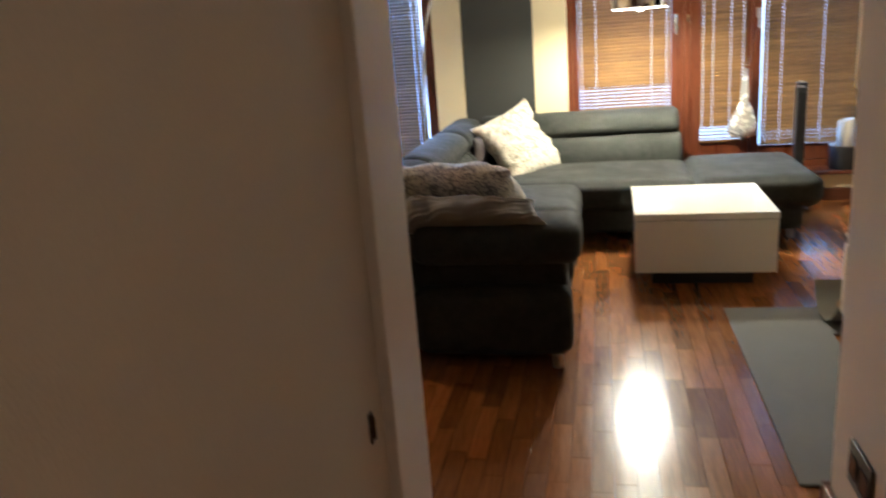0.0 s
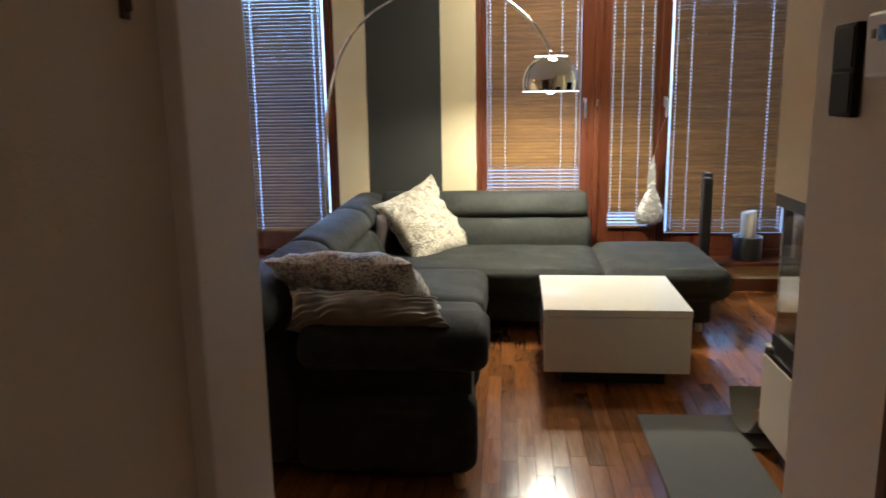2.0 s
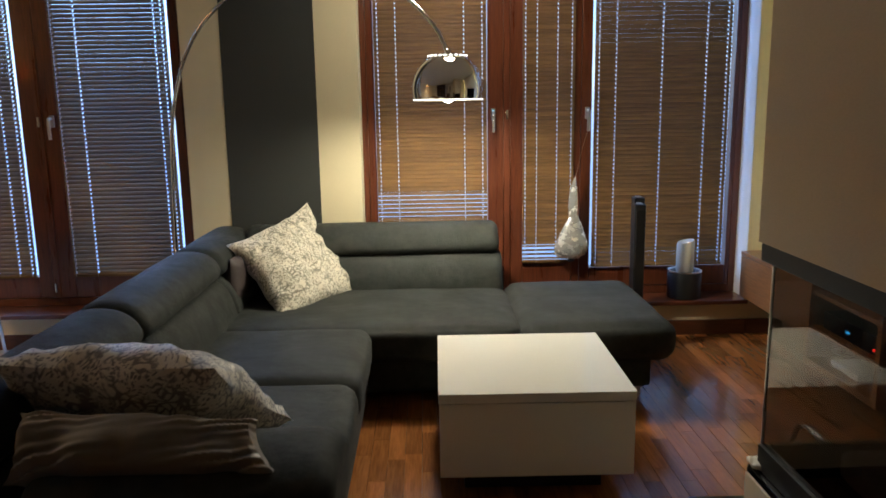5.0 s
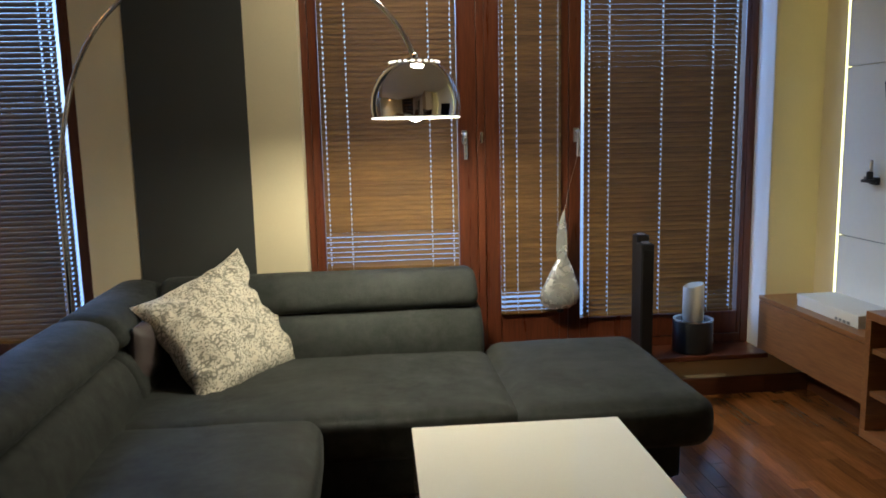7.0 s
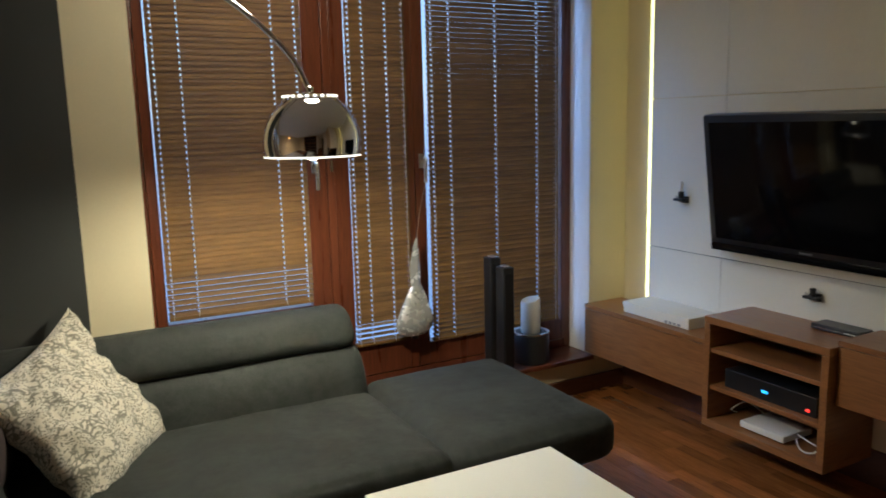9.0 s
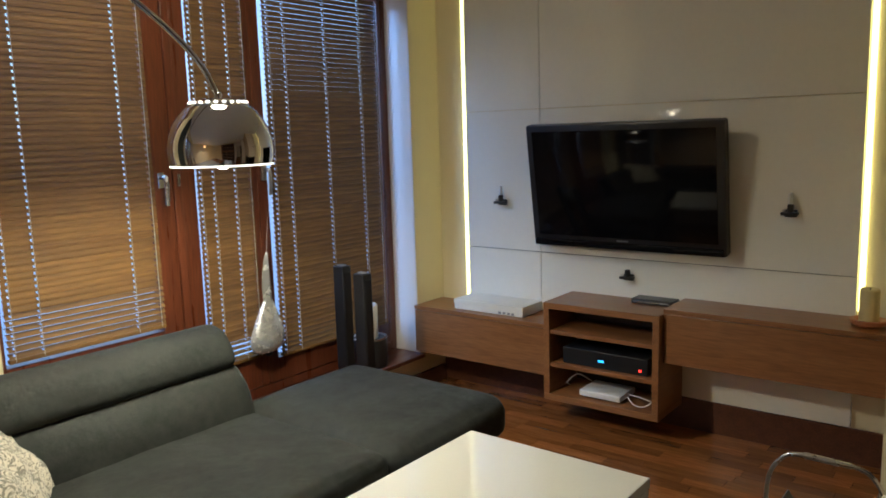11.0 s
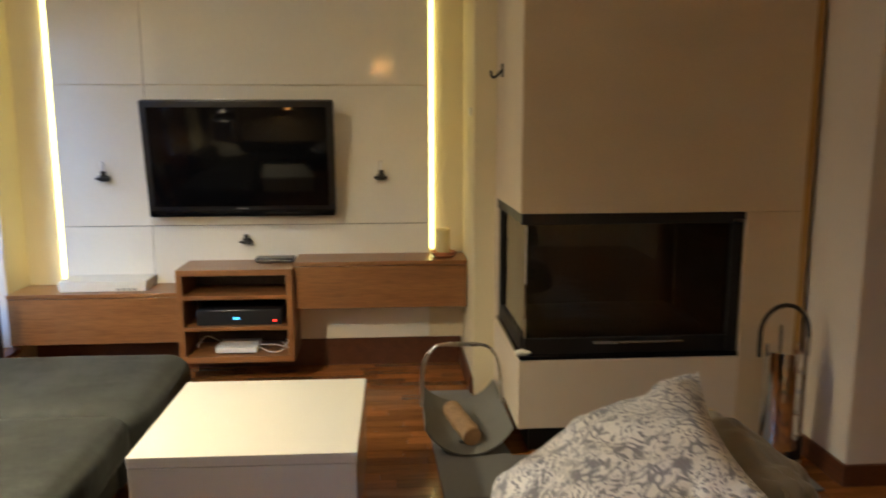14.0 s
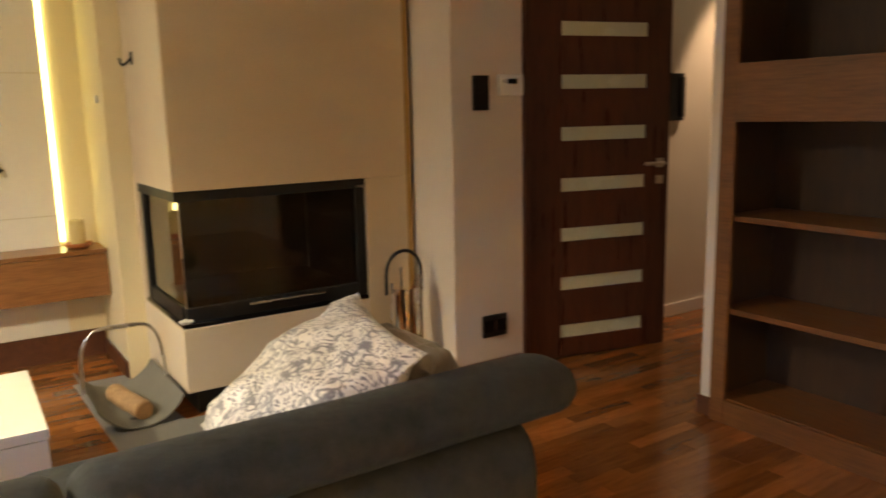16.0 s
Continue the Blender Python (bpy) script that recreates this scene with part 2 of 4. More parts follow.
M_ENDG = plain("cut_wood_end", (0.30, 0.17, 0.08), 0.85, var=0.25, big=25, fine=80)
M_BRASS = plain("brass_strip", (0.45, 0.27, 0.09), 0.35, 0.6, var=0.12)
M_BRONZE = plain("dark_bronze", (0.07, 0.04, 0.025), 0.45, 0.5, var=0.2)
M_CANDLE = plain("ivory_wax", (0.62, 0.58, 0.50), 0.5, var=0.06, bump=0.05)
M_CANDLEY = plain("yellow_wax", (0.62, 0.50, 0.24), 0.5, var=0.06, bump=0.05)
M_SALT = plain("orange_stone_dish", (0.42, 0.15, 0.06), 0.5, var=0.2, big=20)
M_SILVER = plain("hammered_silver", (0.76, 0.75, 0.72), 0.26, 0.6, var=0.08, big=30, fine=60, bump=0.5)
M_PRINT = damask("printed_cotton", (0.66, 0.59, 0.45), (0.17, 0.15, 0.095), 40)
M_PRINT2 = damask("printed_cotton_dark", (0.74, 0.70, 0.62), (0.17, 0.16, 0.165), 34, 0.45)
M_SATIN = plain("taupe_satin", (0.20, 0.172, 0.135), 0.42, var=0.12, big=7, fine=300, bump=0.2, sheen=0.3)
M_BROWN = plain("brown_satin", (0.055, 0.040, 0.038), 0.5, var=0.2, big=8, fine=300, bump=0.2)
M_CARD = plain("white_card", (0.72, 0.70, 0.62), 0.6, var=0.04)
M_INK = plain("grey_ink", (0.25, 0.25, 0.25), 0.6, var=0.1)
M_CHAIRW = timber("dark_bent_plywood", (0.036, 0.010, 0.006), (0.080, 0.023, 0.010), 0.42, 2, coat=0.1)
M_LINING = plain("white_reflector", (0.85, 0.84, 0.80), 0.5, var=0.02, bump=0)
M_LED = glowing("led_strip_glow", (1.0, 0.93, 0.40), 3.4)
M_BULB = glowing("bulb_glow", (1.0, 0.86, 0.60), 40.0)
M_RIM = glowing("lamp_diffuser_glow", (1.0, 0.95, 0.82), 2.6)
M_BLUE = glowing("blue_diode", (0.05, 0.45, 1.0), 2.0)
M_REDL = glowing("red_diode", (1.0, 0.03, 0.02), 5.0)
M_CEILG = glowing("spot_glow", (1.0, 0.85, 0.6), 12.0)
M_AMBER = glowing("amber_glass_glow", (1.0, 0.50, 0.16), 9.0)
M_GLASS = glass_of("clear_glass")
M_FIREGL = glass_of("smoked_fire_glass", (0.55, 0.52, 0.48))

# ---- mesh helpers ----


def origin(ob):
    p = Vector((0, 0, 0))
    while ob:
        p += ob.location
        ob = ob.parent
    return p


def link_mesh(name, bm, material, parent=None, label="", smooth=True):
    if parent:
        bmesh.ops.translate(bm, verts=bm.verts, vec=-origin(parent))
    bmesh.ops.recalc_face_normals(bm, faces=bm.faces)
    me = bpy.data.meshes.new(name)
    bm.to_mesh(me)
    bm.free()
    me.materials.append(material)
    if smooth:
        me.polygons.foreach_set("use_smooth", [True] * len(me.polygons))
        me.set_sharp_from_angle(angle=radians(38))
        # broad flat faces keep their own normal, so that gloss on them stays plane
        me.polygons.foreach_set("use_smooth", [not (p.area > 0.0008 and max(abs(c) for c in p.normal) > 0.99999) for p in me.polygons])
    ob = new(name, me)
    ob.parent = parent
    if label:
        tagged(ob, label=label)
    return ob


def part(name, bm, material, parent, label=""):
    return link_mesh(name, bm, material, parent, label)


def thing(name, at, label, category, group=""):
    ob = new(name)
    ob.location = at
    ob.empty_display_size = 0.1
    return tagged(ob, label, category, group)


def lone(name, bm, material, label, category, group="", at=None):
    """A thing that is one mesh, with its origin at its base."""
    co = [v.co for v in bm.verts]
    base = Vector(at) if at else Vector(((min(c.x for c in co) + max(c.x for c in co)) / 2, (min(c.y for c in co) + max(c.y for c in co)) / 2, min(c.z for c in co)))
    bmesh.ops.translate(bm, verts=bm.verts, vec=-base)
    ob = link_mesh(name, bm, material)
    ob.location = base
    return tagged(ob, label, category, group)


def setting(name, bm, material, label):
    return tagged(link_mesh(name, bm, material), label, kind="structure")


def box(x0, x1, y0, y1, z0, z1, bev=0.003, bm=None, seg=2):
    bm = bm or bmesh.new()
    made = bmesh.ops.create_cube(bm, size=1.0)["verts"]
    for v in made:
        v.co = Vector(((x0 + x1) / 2 + v.co.x * (x1 - x0), (y0 + y1) / 2 + v.co.y * (y1 - y0), (z0 + z1) / 2 + v.co.z * (z1 - z0)))
    if bev:
        edges = list({e for v in made for e in v.link_edges})
        bmesh.ops.bevel(bm, geom=edges, offset=bev, segments=seg, profile=0.5, affect="EDGES")
    return bm


def boxes(rows, bev=0.0):
    bm = bmesh.new()
    for r in rows:
        box(*r, bev=bev, bm=bm)
    return bm


def lathe(profile, at=(0, 0, 0), seg=40, bm=None, arc=360.0, start=0.0):
    """Rows of (radius, height) turned about the upright axis."""
    bm = bm or bmesh.new()
    closed = arc >= 359.9
    rings = []
    for i in range(seg + (0 if closed else 1)):
        a = radians(start + arc * i / seg)
        rings.append([bm.verts.new((at[0] + max(r, 1e-5) * math.cos(a), at[1] + max(r, 1e-5) * math.sin(a), at[2] + z)) for r, z in profile])
    for i in range(seg):
        a, b = rings[i], rings[(i + 1) % len(rings)]
        for k in range(len(profile) - 1):
            bm.faces.new((a[k], b[k], b[k + 1], a[k + 1]))
    bmesh.ops.remove_doubles(bm, verts=bm.verts, dist=2e-5)
    return bm


def rod(at, r, h, seg=24, bev=0.004, bm=None):
    b = min(bev, r * 0.5, h * 0.4)
    return lathe([(0, 0), (r - b, 0), (r, b), (r, h - b), (r - b, h), (0, h)], at, seg, bm)


def sweep(points, r, seg=12, bm=None, flat=1.0):
    """A round bar along points, with closed ends; r: one radius or one for each point."""
    bm = bm or bmesh.new()
    pts = [Vector(p) for p in points]
    radii = r if isinstance(r, (list, tuple)) else [r] * len(pts)
    rings, up = [], None
    for i, p in enumerate(pts):
        d = (pts[min(i + 1, len(pts) - 1)] - pts[max(i - 1, 0)]).normalized()
        if up is None:
            up = d.orthogonal().normalized()
        up = (up - d * up.dot(d)).normalized()
        side = d.cross(up)
        rings.append([bm.verts.new(p + radii[i] * (math.cos(2 * math.pi * k / seg) * up + flat * math.sin(2 * math.pi * k / seg) * side)) for k in range(seg)])
    for a, b in zip(rings, rings[1:]):
        for k in range(seg):
            bm.faces.new((a[k], a[(k + 1) % seg], b[(k + 1) % seg], b[k]))
    bm.faces.new(rings[0][::-1])
    bm.faces.new(rings[-1])
    return bm


def curve(points, n=8):
    """A smooth line through the points."""
    p = [Vector(q) for q in points]
    p = [2 * p[0] - p[1]] + p + [2 * p[-1] - p[-2]]
    out = []
    for i in range(1, len(p) - 2):
        for k in range(n):
            t = k / n
            out.append(0.5 * (2 * p[i] + (p[i + 1] - p[i - 1]) * t + (2 * p[i - 1] - 5 * p[i] + 4 * p[i + 1] - p[i + 2]) * t * t + (3 * p[i] - p[i - 1] - 3 * p[i + 1] + p[i + 2]) * t ** 3))
    return out + [p[-2]]


def soft_box(x0, x1, y0, y1, z0, z1, r=0.05, puff=0.0, n=12, rough=0.0, seed=0.0):
    """An upholstered block: rounded edges, slightly swollen faces, faint unevenness."""
    bm = bmesh.new()
    bmesh.ops.create_cube(bm, size=2.0)
    bmesh.ops.subdivide_edges(bm, edges=bm.edges, cuts=n, use_grid_fill=True)
    c = Vector(((x0 + x1) / 2, (y0 + y1) / 2, (z0 + z1) / 2))
    h = Vector(((x1 - x0) / 2, (y1 - y0) / 2, (z1 - z0) / 2))
    r = min(r, *h)
    for v in bm.verts:
        u = v.co.copy()
        # crowd the rows of points towards the rounded edges
        q = Vector([math.copysign(abs(a) ** 0.6, a) * b for a, b in zip(u, h)])
        inner = Vector([max(-(b - r), min(b - r, a)) for a, b in zip(q, h)])
        d = q - inner
        p = inner + d.normalized() * r if d.length > 1e-9 else q
        k = [abs(a) for a in u]
        swell = Vector([puff * math.copysign(1, u[i]) * (1 - k[(i + 1) % 3] ** 2) * (1 - k[(i + 2) % 3] ** 2) if k[i] > 0.999 else 0.0 for i in range(3)])
        p = p + swell
        if rough:
            p = p + rough * noise.noise_vector((p + c) * 5.0 + Vector((seed, seed, seed)))
        v.co = c + p
    return bm


def profile_bar(pts, axis, a0, a1, r=0.03, ends=4, waves=0.0, n=10, seed=0.0):
    """A closed outline drawn out along an axis, with rounded-over ends. pts in the two other axes, in xyz order."""
    bm = bmesh.new()
    cen = (sum(p[0] for p in pts) / len(pts), sum(p[1] for p in pts) / len(pts))
    rows = []
    for k in range(ends + 1):
        ang = math.pi / 2 * k / ends
        rows.append((a0 + r * (1 - math.sin(ang)), r * (1 - math.cos(ang))))
    rows = rows[::1]
    mid = [(a0 + r + (a1 - a0 - 2 * r) * k / n, 0.0) for k in range(1, n)]
    line = [(a, s) for a, s in sorted(rows)] + mid + sorted([(a0 + a1 - a, s) for a, s in rows])
    rings = []
    for a, _ in line:
        e = min(a - a0, a1 - a)
        s = r - math.sqrt(max(0.0, r * r - (r - e) ** 2)) if e < r else 0.0
        ring = []
        for p in pts:
            d = Vector((p[0] - cen[0], p[1] - cen[1]))
            L = d.length
            w = waves * noise.noise(Vector((p[0] * 6, p[1] * 6, a * 5 + seed))) if waves else 0
            d = d * max(0.05, (L - s) / L + w)
            q = [cen[0] + d.x, cen[1] + d.y]
            q.insert(axis, a)
            ring.append(bm.verts.new(q))
        rings.append(ring)
    m = len(pts)
    for a, b in zip(rings, rings[1:]):
        for k in range(m):
            bm.faces.new((a[k], a[(k + 1) % m], b[(k + 1) % m], b[k]))
    bm.faces.new(rings[0][::-1])
    bm.faces.new(rings[-1])
    return bm


def outline(pts, n=6):
    """A rounded closed outline through the corners."""
    p = [Vector((*q, 0)) for q in pts]
    out = []
    m = len(p)
    for i in range(m):
        a, b, c, d = p[i - 1], p[i], p[(i + 1) % m], p[(i + 2) % m]
        for k in range(n):
            t = k / n
            # uniform cubic B-spline
            q = ((1 - t) ** 3 * a + (3 * t ** 3 - 6 * t * t + 4) * b + (-3 * t ** 3 + 3 * t * t + 3 * t + 1) * c + t ** 3 * d) / 6
            out.append((q.x, q.y))
    return out


def pillow_mesh(corners, thick, n=36, seed=0.0, wrinkle=0.012, ear=0.05):
    """A stuffed cushion stretched between four corners, thin at its seams, with creases."""
    a, b, c, d = [Vector(q) for q in corners]
    nor = ((b - a).cross(d - a) + (c - b).cross(a - b)).normalized()
    bm = bmesh.new()
    grids = []
    for side in (1, -1):
        g = []
        for i in range(n + 1):
            row = []
            for j in range(n + 1):
                u, v = i / n, j / n
                pu, pv = 2 * u - 1, 2 * v - 1
                pull = 1 - ear * ((1 - pv * pv) * pu ** 4 + 0)
                pull2 = 1 - ear * ((1 - pu * pu) * pv ** 4)
                uu, vv = 0.5 + pu * pull / 2, 0.5 + pv * pull2 / 2
                p = a * (1 - uu) * (1 - vv) + b * uu * (1 - vv) + c * uu * vv + d * (1 - uu) * vv
                h = thick / 2 * ((1 - abs(pu) ** 2.6) * (1 - abs(pv) ** 2.6)) ** 0.55
                q = p * 7 + Vector((seed, 0, 0))
                w = wrinkle * (noise.noise(q) + 0.6 * noise.noise(q * 2.3 + Vector((5, 5, 5)))) * (1 if h > 1e-6 else 0.25)
                fold = 0.6 * wrinkle * math.sin(22 * (pu * 0.7 + pv) + 3 * noise.noise(q * 0.6)) * (1 - max(abs(pu), abs(pv))) ** 0.3 * abs(pu * pv) if h > 1e-6 else 0
                row.append(bm.verts.new(p + nor * (side * (h + fold) + w)))
            g.append(row)
        grids.append(g)
    for s, g in enumerate(grids):
        for i in range(n):
            for j in range(n):
                f = (g[i][j], g[i + 1][j], g[i + 1][j + 1], g[i][j + 1])
                bm.faces.new(f if s == 0 else f[::-1])
    bmesh.ops.remove_doubles(bm, verts=bm.verts, dist=1e-4)
    return bm

# ---- structure ----
CEIL = 2.6
WY, WIN = 6.86, 7.03
FL = -0.012
setting("floor", boxes([(-3.3, 3.75, -1.3, 7.3, -0.12, FL)]), M_GROUT, "dark screed under parquet and tiles")
# window wall: openings x -2.35..0.03 and 1.01..3.28, z 0.20..2.36
setting("wall_north", boxes([
    (-3.35, -2.35, WY, 7.25, FL, CEIL), (0.03, 0.255, WY, 7.25, FL, CEIL), (0.773, 1.01, WY, 7.25, FL, CEIL), (3.28, 3.75, WY, 7.25, FL, CEIL),
    (-2.35, 0.03, WY, 7.25, FL, 0.185), (1.01, 3.28, WY, 7.25, FL, 0.185),
    (-2.35, 0.03, WY, 7.25, 2.36, CEIL), (1.01, 3.28, WY, 7.25, 2.36, CEIL)]), M_WALL, "cream painted wall around the tall windows")
setting("wall_pier", boxes([(0.255, 0.773, WY - 0.004, 7.25, FL, CEIL)]), M_GREY, "dark grey painted pier between the windows")
setting("wall_east", boxes([(3.53, 3.75, 4.42, WY, FL, CEIL)]), M_WALL, "cream wall behind the television")
setting("wall_niche", boxes([(2.95, 3.75, 3.1, 4.42, FL, CEIL)]), M_WALL, "cream side wall of the television niche")
setting("wall_column", boxes([(1.85, 2.95, 2.66, 3.09, FL, CEIL)]), M_WALLW, "pale painted wall stub beside the door")
setting("wall_corridor_east", boxes([(2.06, 2.2, -1.3, 2.66, FL, CEIL)]), M_WALLW, "pale corridor wall")
setting("wall_corridor_west", boxes([(0.83, 0.88, -1.3, 2.22, FL, CEIL)]), M_WALLW, "pale corridor wall with light scuffs")
setting("wall_corridor_end", boxes([(0.88, 2.06, -1.3, -1.15, FL, CEIL)]), M_WALLW, "pale corridor end wall")
setting("wall_south", boxes([(-3.35, 0.83, 1.95, 2.08, FL, CEIL)]), M_WALL, "cream wall behind the bookcase")
setting("wall_west", boxes([(-3.35, -3.2, 2.08, WY, FL, CEIL)]), M_WALL, "plain cream side wall")
setting("wall_door_head", boxes([(0.88, 1.85, 2.28, 2.41, 2.12, CEIL), (1.85, 2.06, 2.28, 2.41, 2.12, CEIL)]), M_WALLW, "wall above the doorway")
setting("ceiling", boxes([(-3.35, 3.75, -1.3, 7.25, CEIL, CEIL + 0.12)]), M_CEIL, "white painted ceiling")

# skirting
sk = boxes([(1.83, 1.848, 2.68, 3.09, FL, 0.085), (1.83, 2.21, 3.092, 3.108, FL, 0.085), (3.512, 3.528, 4.43, 6.85, FL, 0.155), (2.96, 3.51, 4.422, 4.438, FL, 0.09),
            (1.01, 3.28, 6.838, 6.858, FL, 0.088), (3.28, 3.51, 6.838, 6.858, FL, 0.088), (-2.35, 0.03, 6.838, 6.858, FL, 0.088), (0.03, 1.01, 6.838, 6.856, FL, 0.088), (-3.2, -2.35, 6.838, 6.858, FL, 0.088), (0.829, 0.912, 2.4265, 2.438, FL, 0.085)], bev=0.004)
setting("baseboard", sk, M_BASE, "dark reddish wooden skirting board")
setting("trim_corridor", boxes([(2.042, 2.058, -1.14, 2.6, FL, 0.08), (0.882, 0.896, -1.14, 2.2, FL, 0.08)], bev=0.003), M_TRIMW, "white skirting in the corridor")
setting("window_ledge", box(-2.36, 0.03, 6.815, WIN + 0.02, 0.187, 0.212, 0.006), M_LEDGE, "dark wooden ledge under the window")
setting("window_ledge_2", box(1.01, 3.28, 6.815, WIN + 0.02, 0.187, 0.212, 0.006), M_LEDGE, "dark wooden ledge under the window")

setting("window_reveal", box(3.2755, 3.2795, 6.863, 7.033, 0.214, 2.358, 0.001), M_TRIMW, "white painted reveal beside the window")

# door lining and casing
setting("door_lining", boxes([(0.83, 0.90, 2.222, 2.425, FL, 2.12), (0.90, 1.87, 2.285, 2.405, 2.07, 2.118)], bev=0.004), M_TRIMW, "off-white door lining at the wall end")
setting("door_casing", boxes([(1.83, 1.92, 2.625, 2.658, FL, 2.1), (1.92, 2.055, 2.625, 2.655, FL, 2.1)], bev=0.004), M_DOOR, "dark wooden door casing")

for z in (0.75, 1.50):
    kp = thing("door_keep", (0.884, 2.15, z), "small dark brown metal keep on the wall end", "door fitting")
    part("plate", box(0.8805, 0.884, 2.142, 2.158, z - 0.026, z + 0.026, 0.001), M_BRONZE, kp)
    part("pin", rod((0.8855, 2.15, z - 0.02), 0.004, 0.04, 12), M_BRONZE, kp)


def slat_mesh(width, holes, depth=0.0295, tilt=68.0):
    """One curved slat with a small slot for the cord at each hole."""
    bm = bmesh.new()
    cuts = [0.0]
    for h in holes:
        cuts += [h - 0.0034, h + 0.0034]
    cuts.append(width)
    prof = [(-0.5, 0.0), (-0.17, 0.2), (0.2, 0.2), (0.5, 0.0)]
    ca, sa = math.cos(radians(tilt)), math.sin(radians(tilt))
    rows = []
    for x in cuts:
        row = []
        for d, h in prof:
            a, b = d * depth, h * depth * 0.6
            row.append(bm.verts.new((x, -a * ca - b * sa, -a * sa + b * ca)))
        rows.append(row)
    for i in range(len(cuts) - 1):
        for k in range(3):
            if i % 2 == 1 and k == 1:
                continue
            bm.faces.new((rows[i][k], rows[i + 1][k], rows[i + 1][k + 1], rows[i][k + 1]))
    me = bpy.data.meshes.new("slat")
    bm.to_mesh(me)
    bm.free()
    me.materials.append(M_SLAT)
    return me


def blind(x0, x1, z0, z1, holes, label, open_below=0.0, tilt=71.0, pitch=0.0248, ajar_tilt=43.0):
    y = WIN - 0.012
    b = thing("venetian_blind", ((x0 + x1) / 2, y, z0), label, "blind", "venetian blinds")
    w = x1 - x0
    shut, ajar = slat_mesh(w, holes, tilt=tilt), slat_mesh(w, holes, tilt=ajar_tilt)
    n = int((z1 - z0 - 0.05) / pitch)
    for i in range(n):
        z = z0 + 0.022 + i * pitch
        ob = new("slat", ajar if z < open_below else shut)
        ob.parent = b
        ob.location = Vector((x0, y, z)) - origin(b)
        ob.rotation_euler = (radians(random.uniform(-1.1, 1.1)), 0, radians(random.uniform(-0.08, 0.08)))
    part("bottom_rail", box(x0, x1, y - 0.012, y + 0.012, z0 - 0.006, z0 + 0.010, 0.003), M_SLAT, b)
    part("head_rail", box(x0, x1, y - 0.018, y + 0.018, z1 - 0.035, z1, 0.003), M_SLAT, b)
    for h in holes:
        part("ladder_cord", sweep([(x0 + h, y - 0.016, z0), (x0 + h, y - 0.016, z1 - 0.03)], 0.0011, 5), M_CORD, b)
    return b


def pane(parent, x0, x1, z0, z1):
    g = part("pane", box(x0, x1, 7.075, 7.081, z0, z1, 0), M_GLASS, parent, "clear window glass")
    g.visible_shadow = False


def sash(parent, x0, x1, z0, z1, left, right, foot):
    """An opening window leaf: stiles, rails and its glass."""
    s = part("sash", boxes([(x0, x0 + left, WIN, 7.10, z0, z1), (x1 - right, x1, WIN, 7.10, z0, z1), (x0 + left, x1 - right, WIN + 0.002, 7.10, z0, z0 + foot), (x0 + left, x1 - right, WIN + 0.002, 7.10, z1 - 0.09, z1)], bev=0.005), M_FRAME, parent)
    pane(s, x0 + left - 0.01, x1 - right + 0.01, z0 + foot - 0.01, z1 - 0.08)
    return s


def handle(x, parent):
    h = part("handle", box(x - 0.014, x + 0.014, WIN - 0.012, WIN + 0.001, 1.285, 1.355, 0.004), M_STEEL, parent, "silver window handle")
    part("lever", sweep(curve([(x, WIN - 0.012, 1.335), (x, WIN - 0.045, 1.335), (x, WIN - 0.052, 1.31), (x, WIN - 0.048, 1.215)], 6), 0.0095, 10), M_STEEL, h)


ZT = 2.34
w2 = tagged(new("window_2"), "tall three-part mahogany window with blinds", kind="structure")
w2.location = (2.1, WIN, 0.212)
part("window_frame", boxes([(1.01, 1.045, 7.035, 7.16, 0.212, 2.36), (3.235, 3.28, 7.035, 7.16, 0.212, 2.36), (1.045, 3.235, 7.035, 7.16, 0.212, 0.262), (1.045, 3.235, 7.035, 7.16, ZT - 0.02, 2.36), (1.845, 1.885, 7.022, 7.16, 0.262, ZT - 0.02)], bev=0.005), M_FRAME, w2)
s = sash(w2, 1.045, 1.845, 0.264, ZT - 0.02, 0.045, 0.095, 0.40)
handle(1.783, s)
part("latch", box(1.86, 1.872, 7.012, 7.021, 1.29, 1.345, 0.002), M_STEEL, w2)
s = sash(w2, 1.885, 2.305, 0.264, ZT - 0.02, 0.075, 0.045, 0.16)
s = sash(w2, 2.307, 3.234, 0.264, ZT - 0.02, 0.062, 0.022, 0.12)
handle(2.342, s)
w1 = tagged(new("window_1"), "tall three-part mahogany window with blinds", kind="structure")
w1.location = (-1.1, WIN, 0.212)
part("window_frame", boxes([(-0.03, 0.03, 7.035, 7.16, 0.212, 2.36), (-2.35, -2.30, 7.035, 7.16, 0.212, 2.36), (-2.30, -0.03, 7.035, 7.16, 0.212, 0.262), (-2.30, -0.03, 7.035, 7.16, ZT - 0.02, 2.36), (-0.885, -0.845, 7.022, 7.16, 0.262, ZT - 0.02)], bev=0.005), M_FRAME, w1)
s = sash(w1, -0.845, -0.03, 0.264, ZT - 0.02, 0.09, 0.05, 0.13)
handle(-0.79, s)
part("latch", box(-0.872, -0.86, 7.012, 7.021, 1.29, 1.345, 0.002), M_STEEL, w1)
part("hinge_cap", rod((-0.866, 7.01, 0.30), 0.008, 0.06), M_STEEL, w1)
s = sash(w1, -1.36, -0.885, 0.264, ZT - 0.02, 0.075, 0.085, 0.13)
s = sash(w1, -2.30, -1.362, 0.264, ZT - 0.02, 0.05, 0.085, 0.13)
handle(-1.405, s)

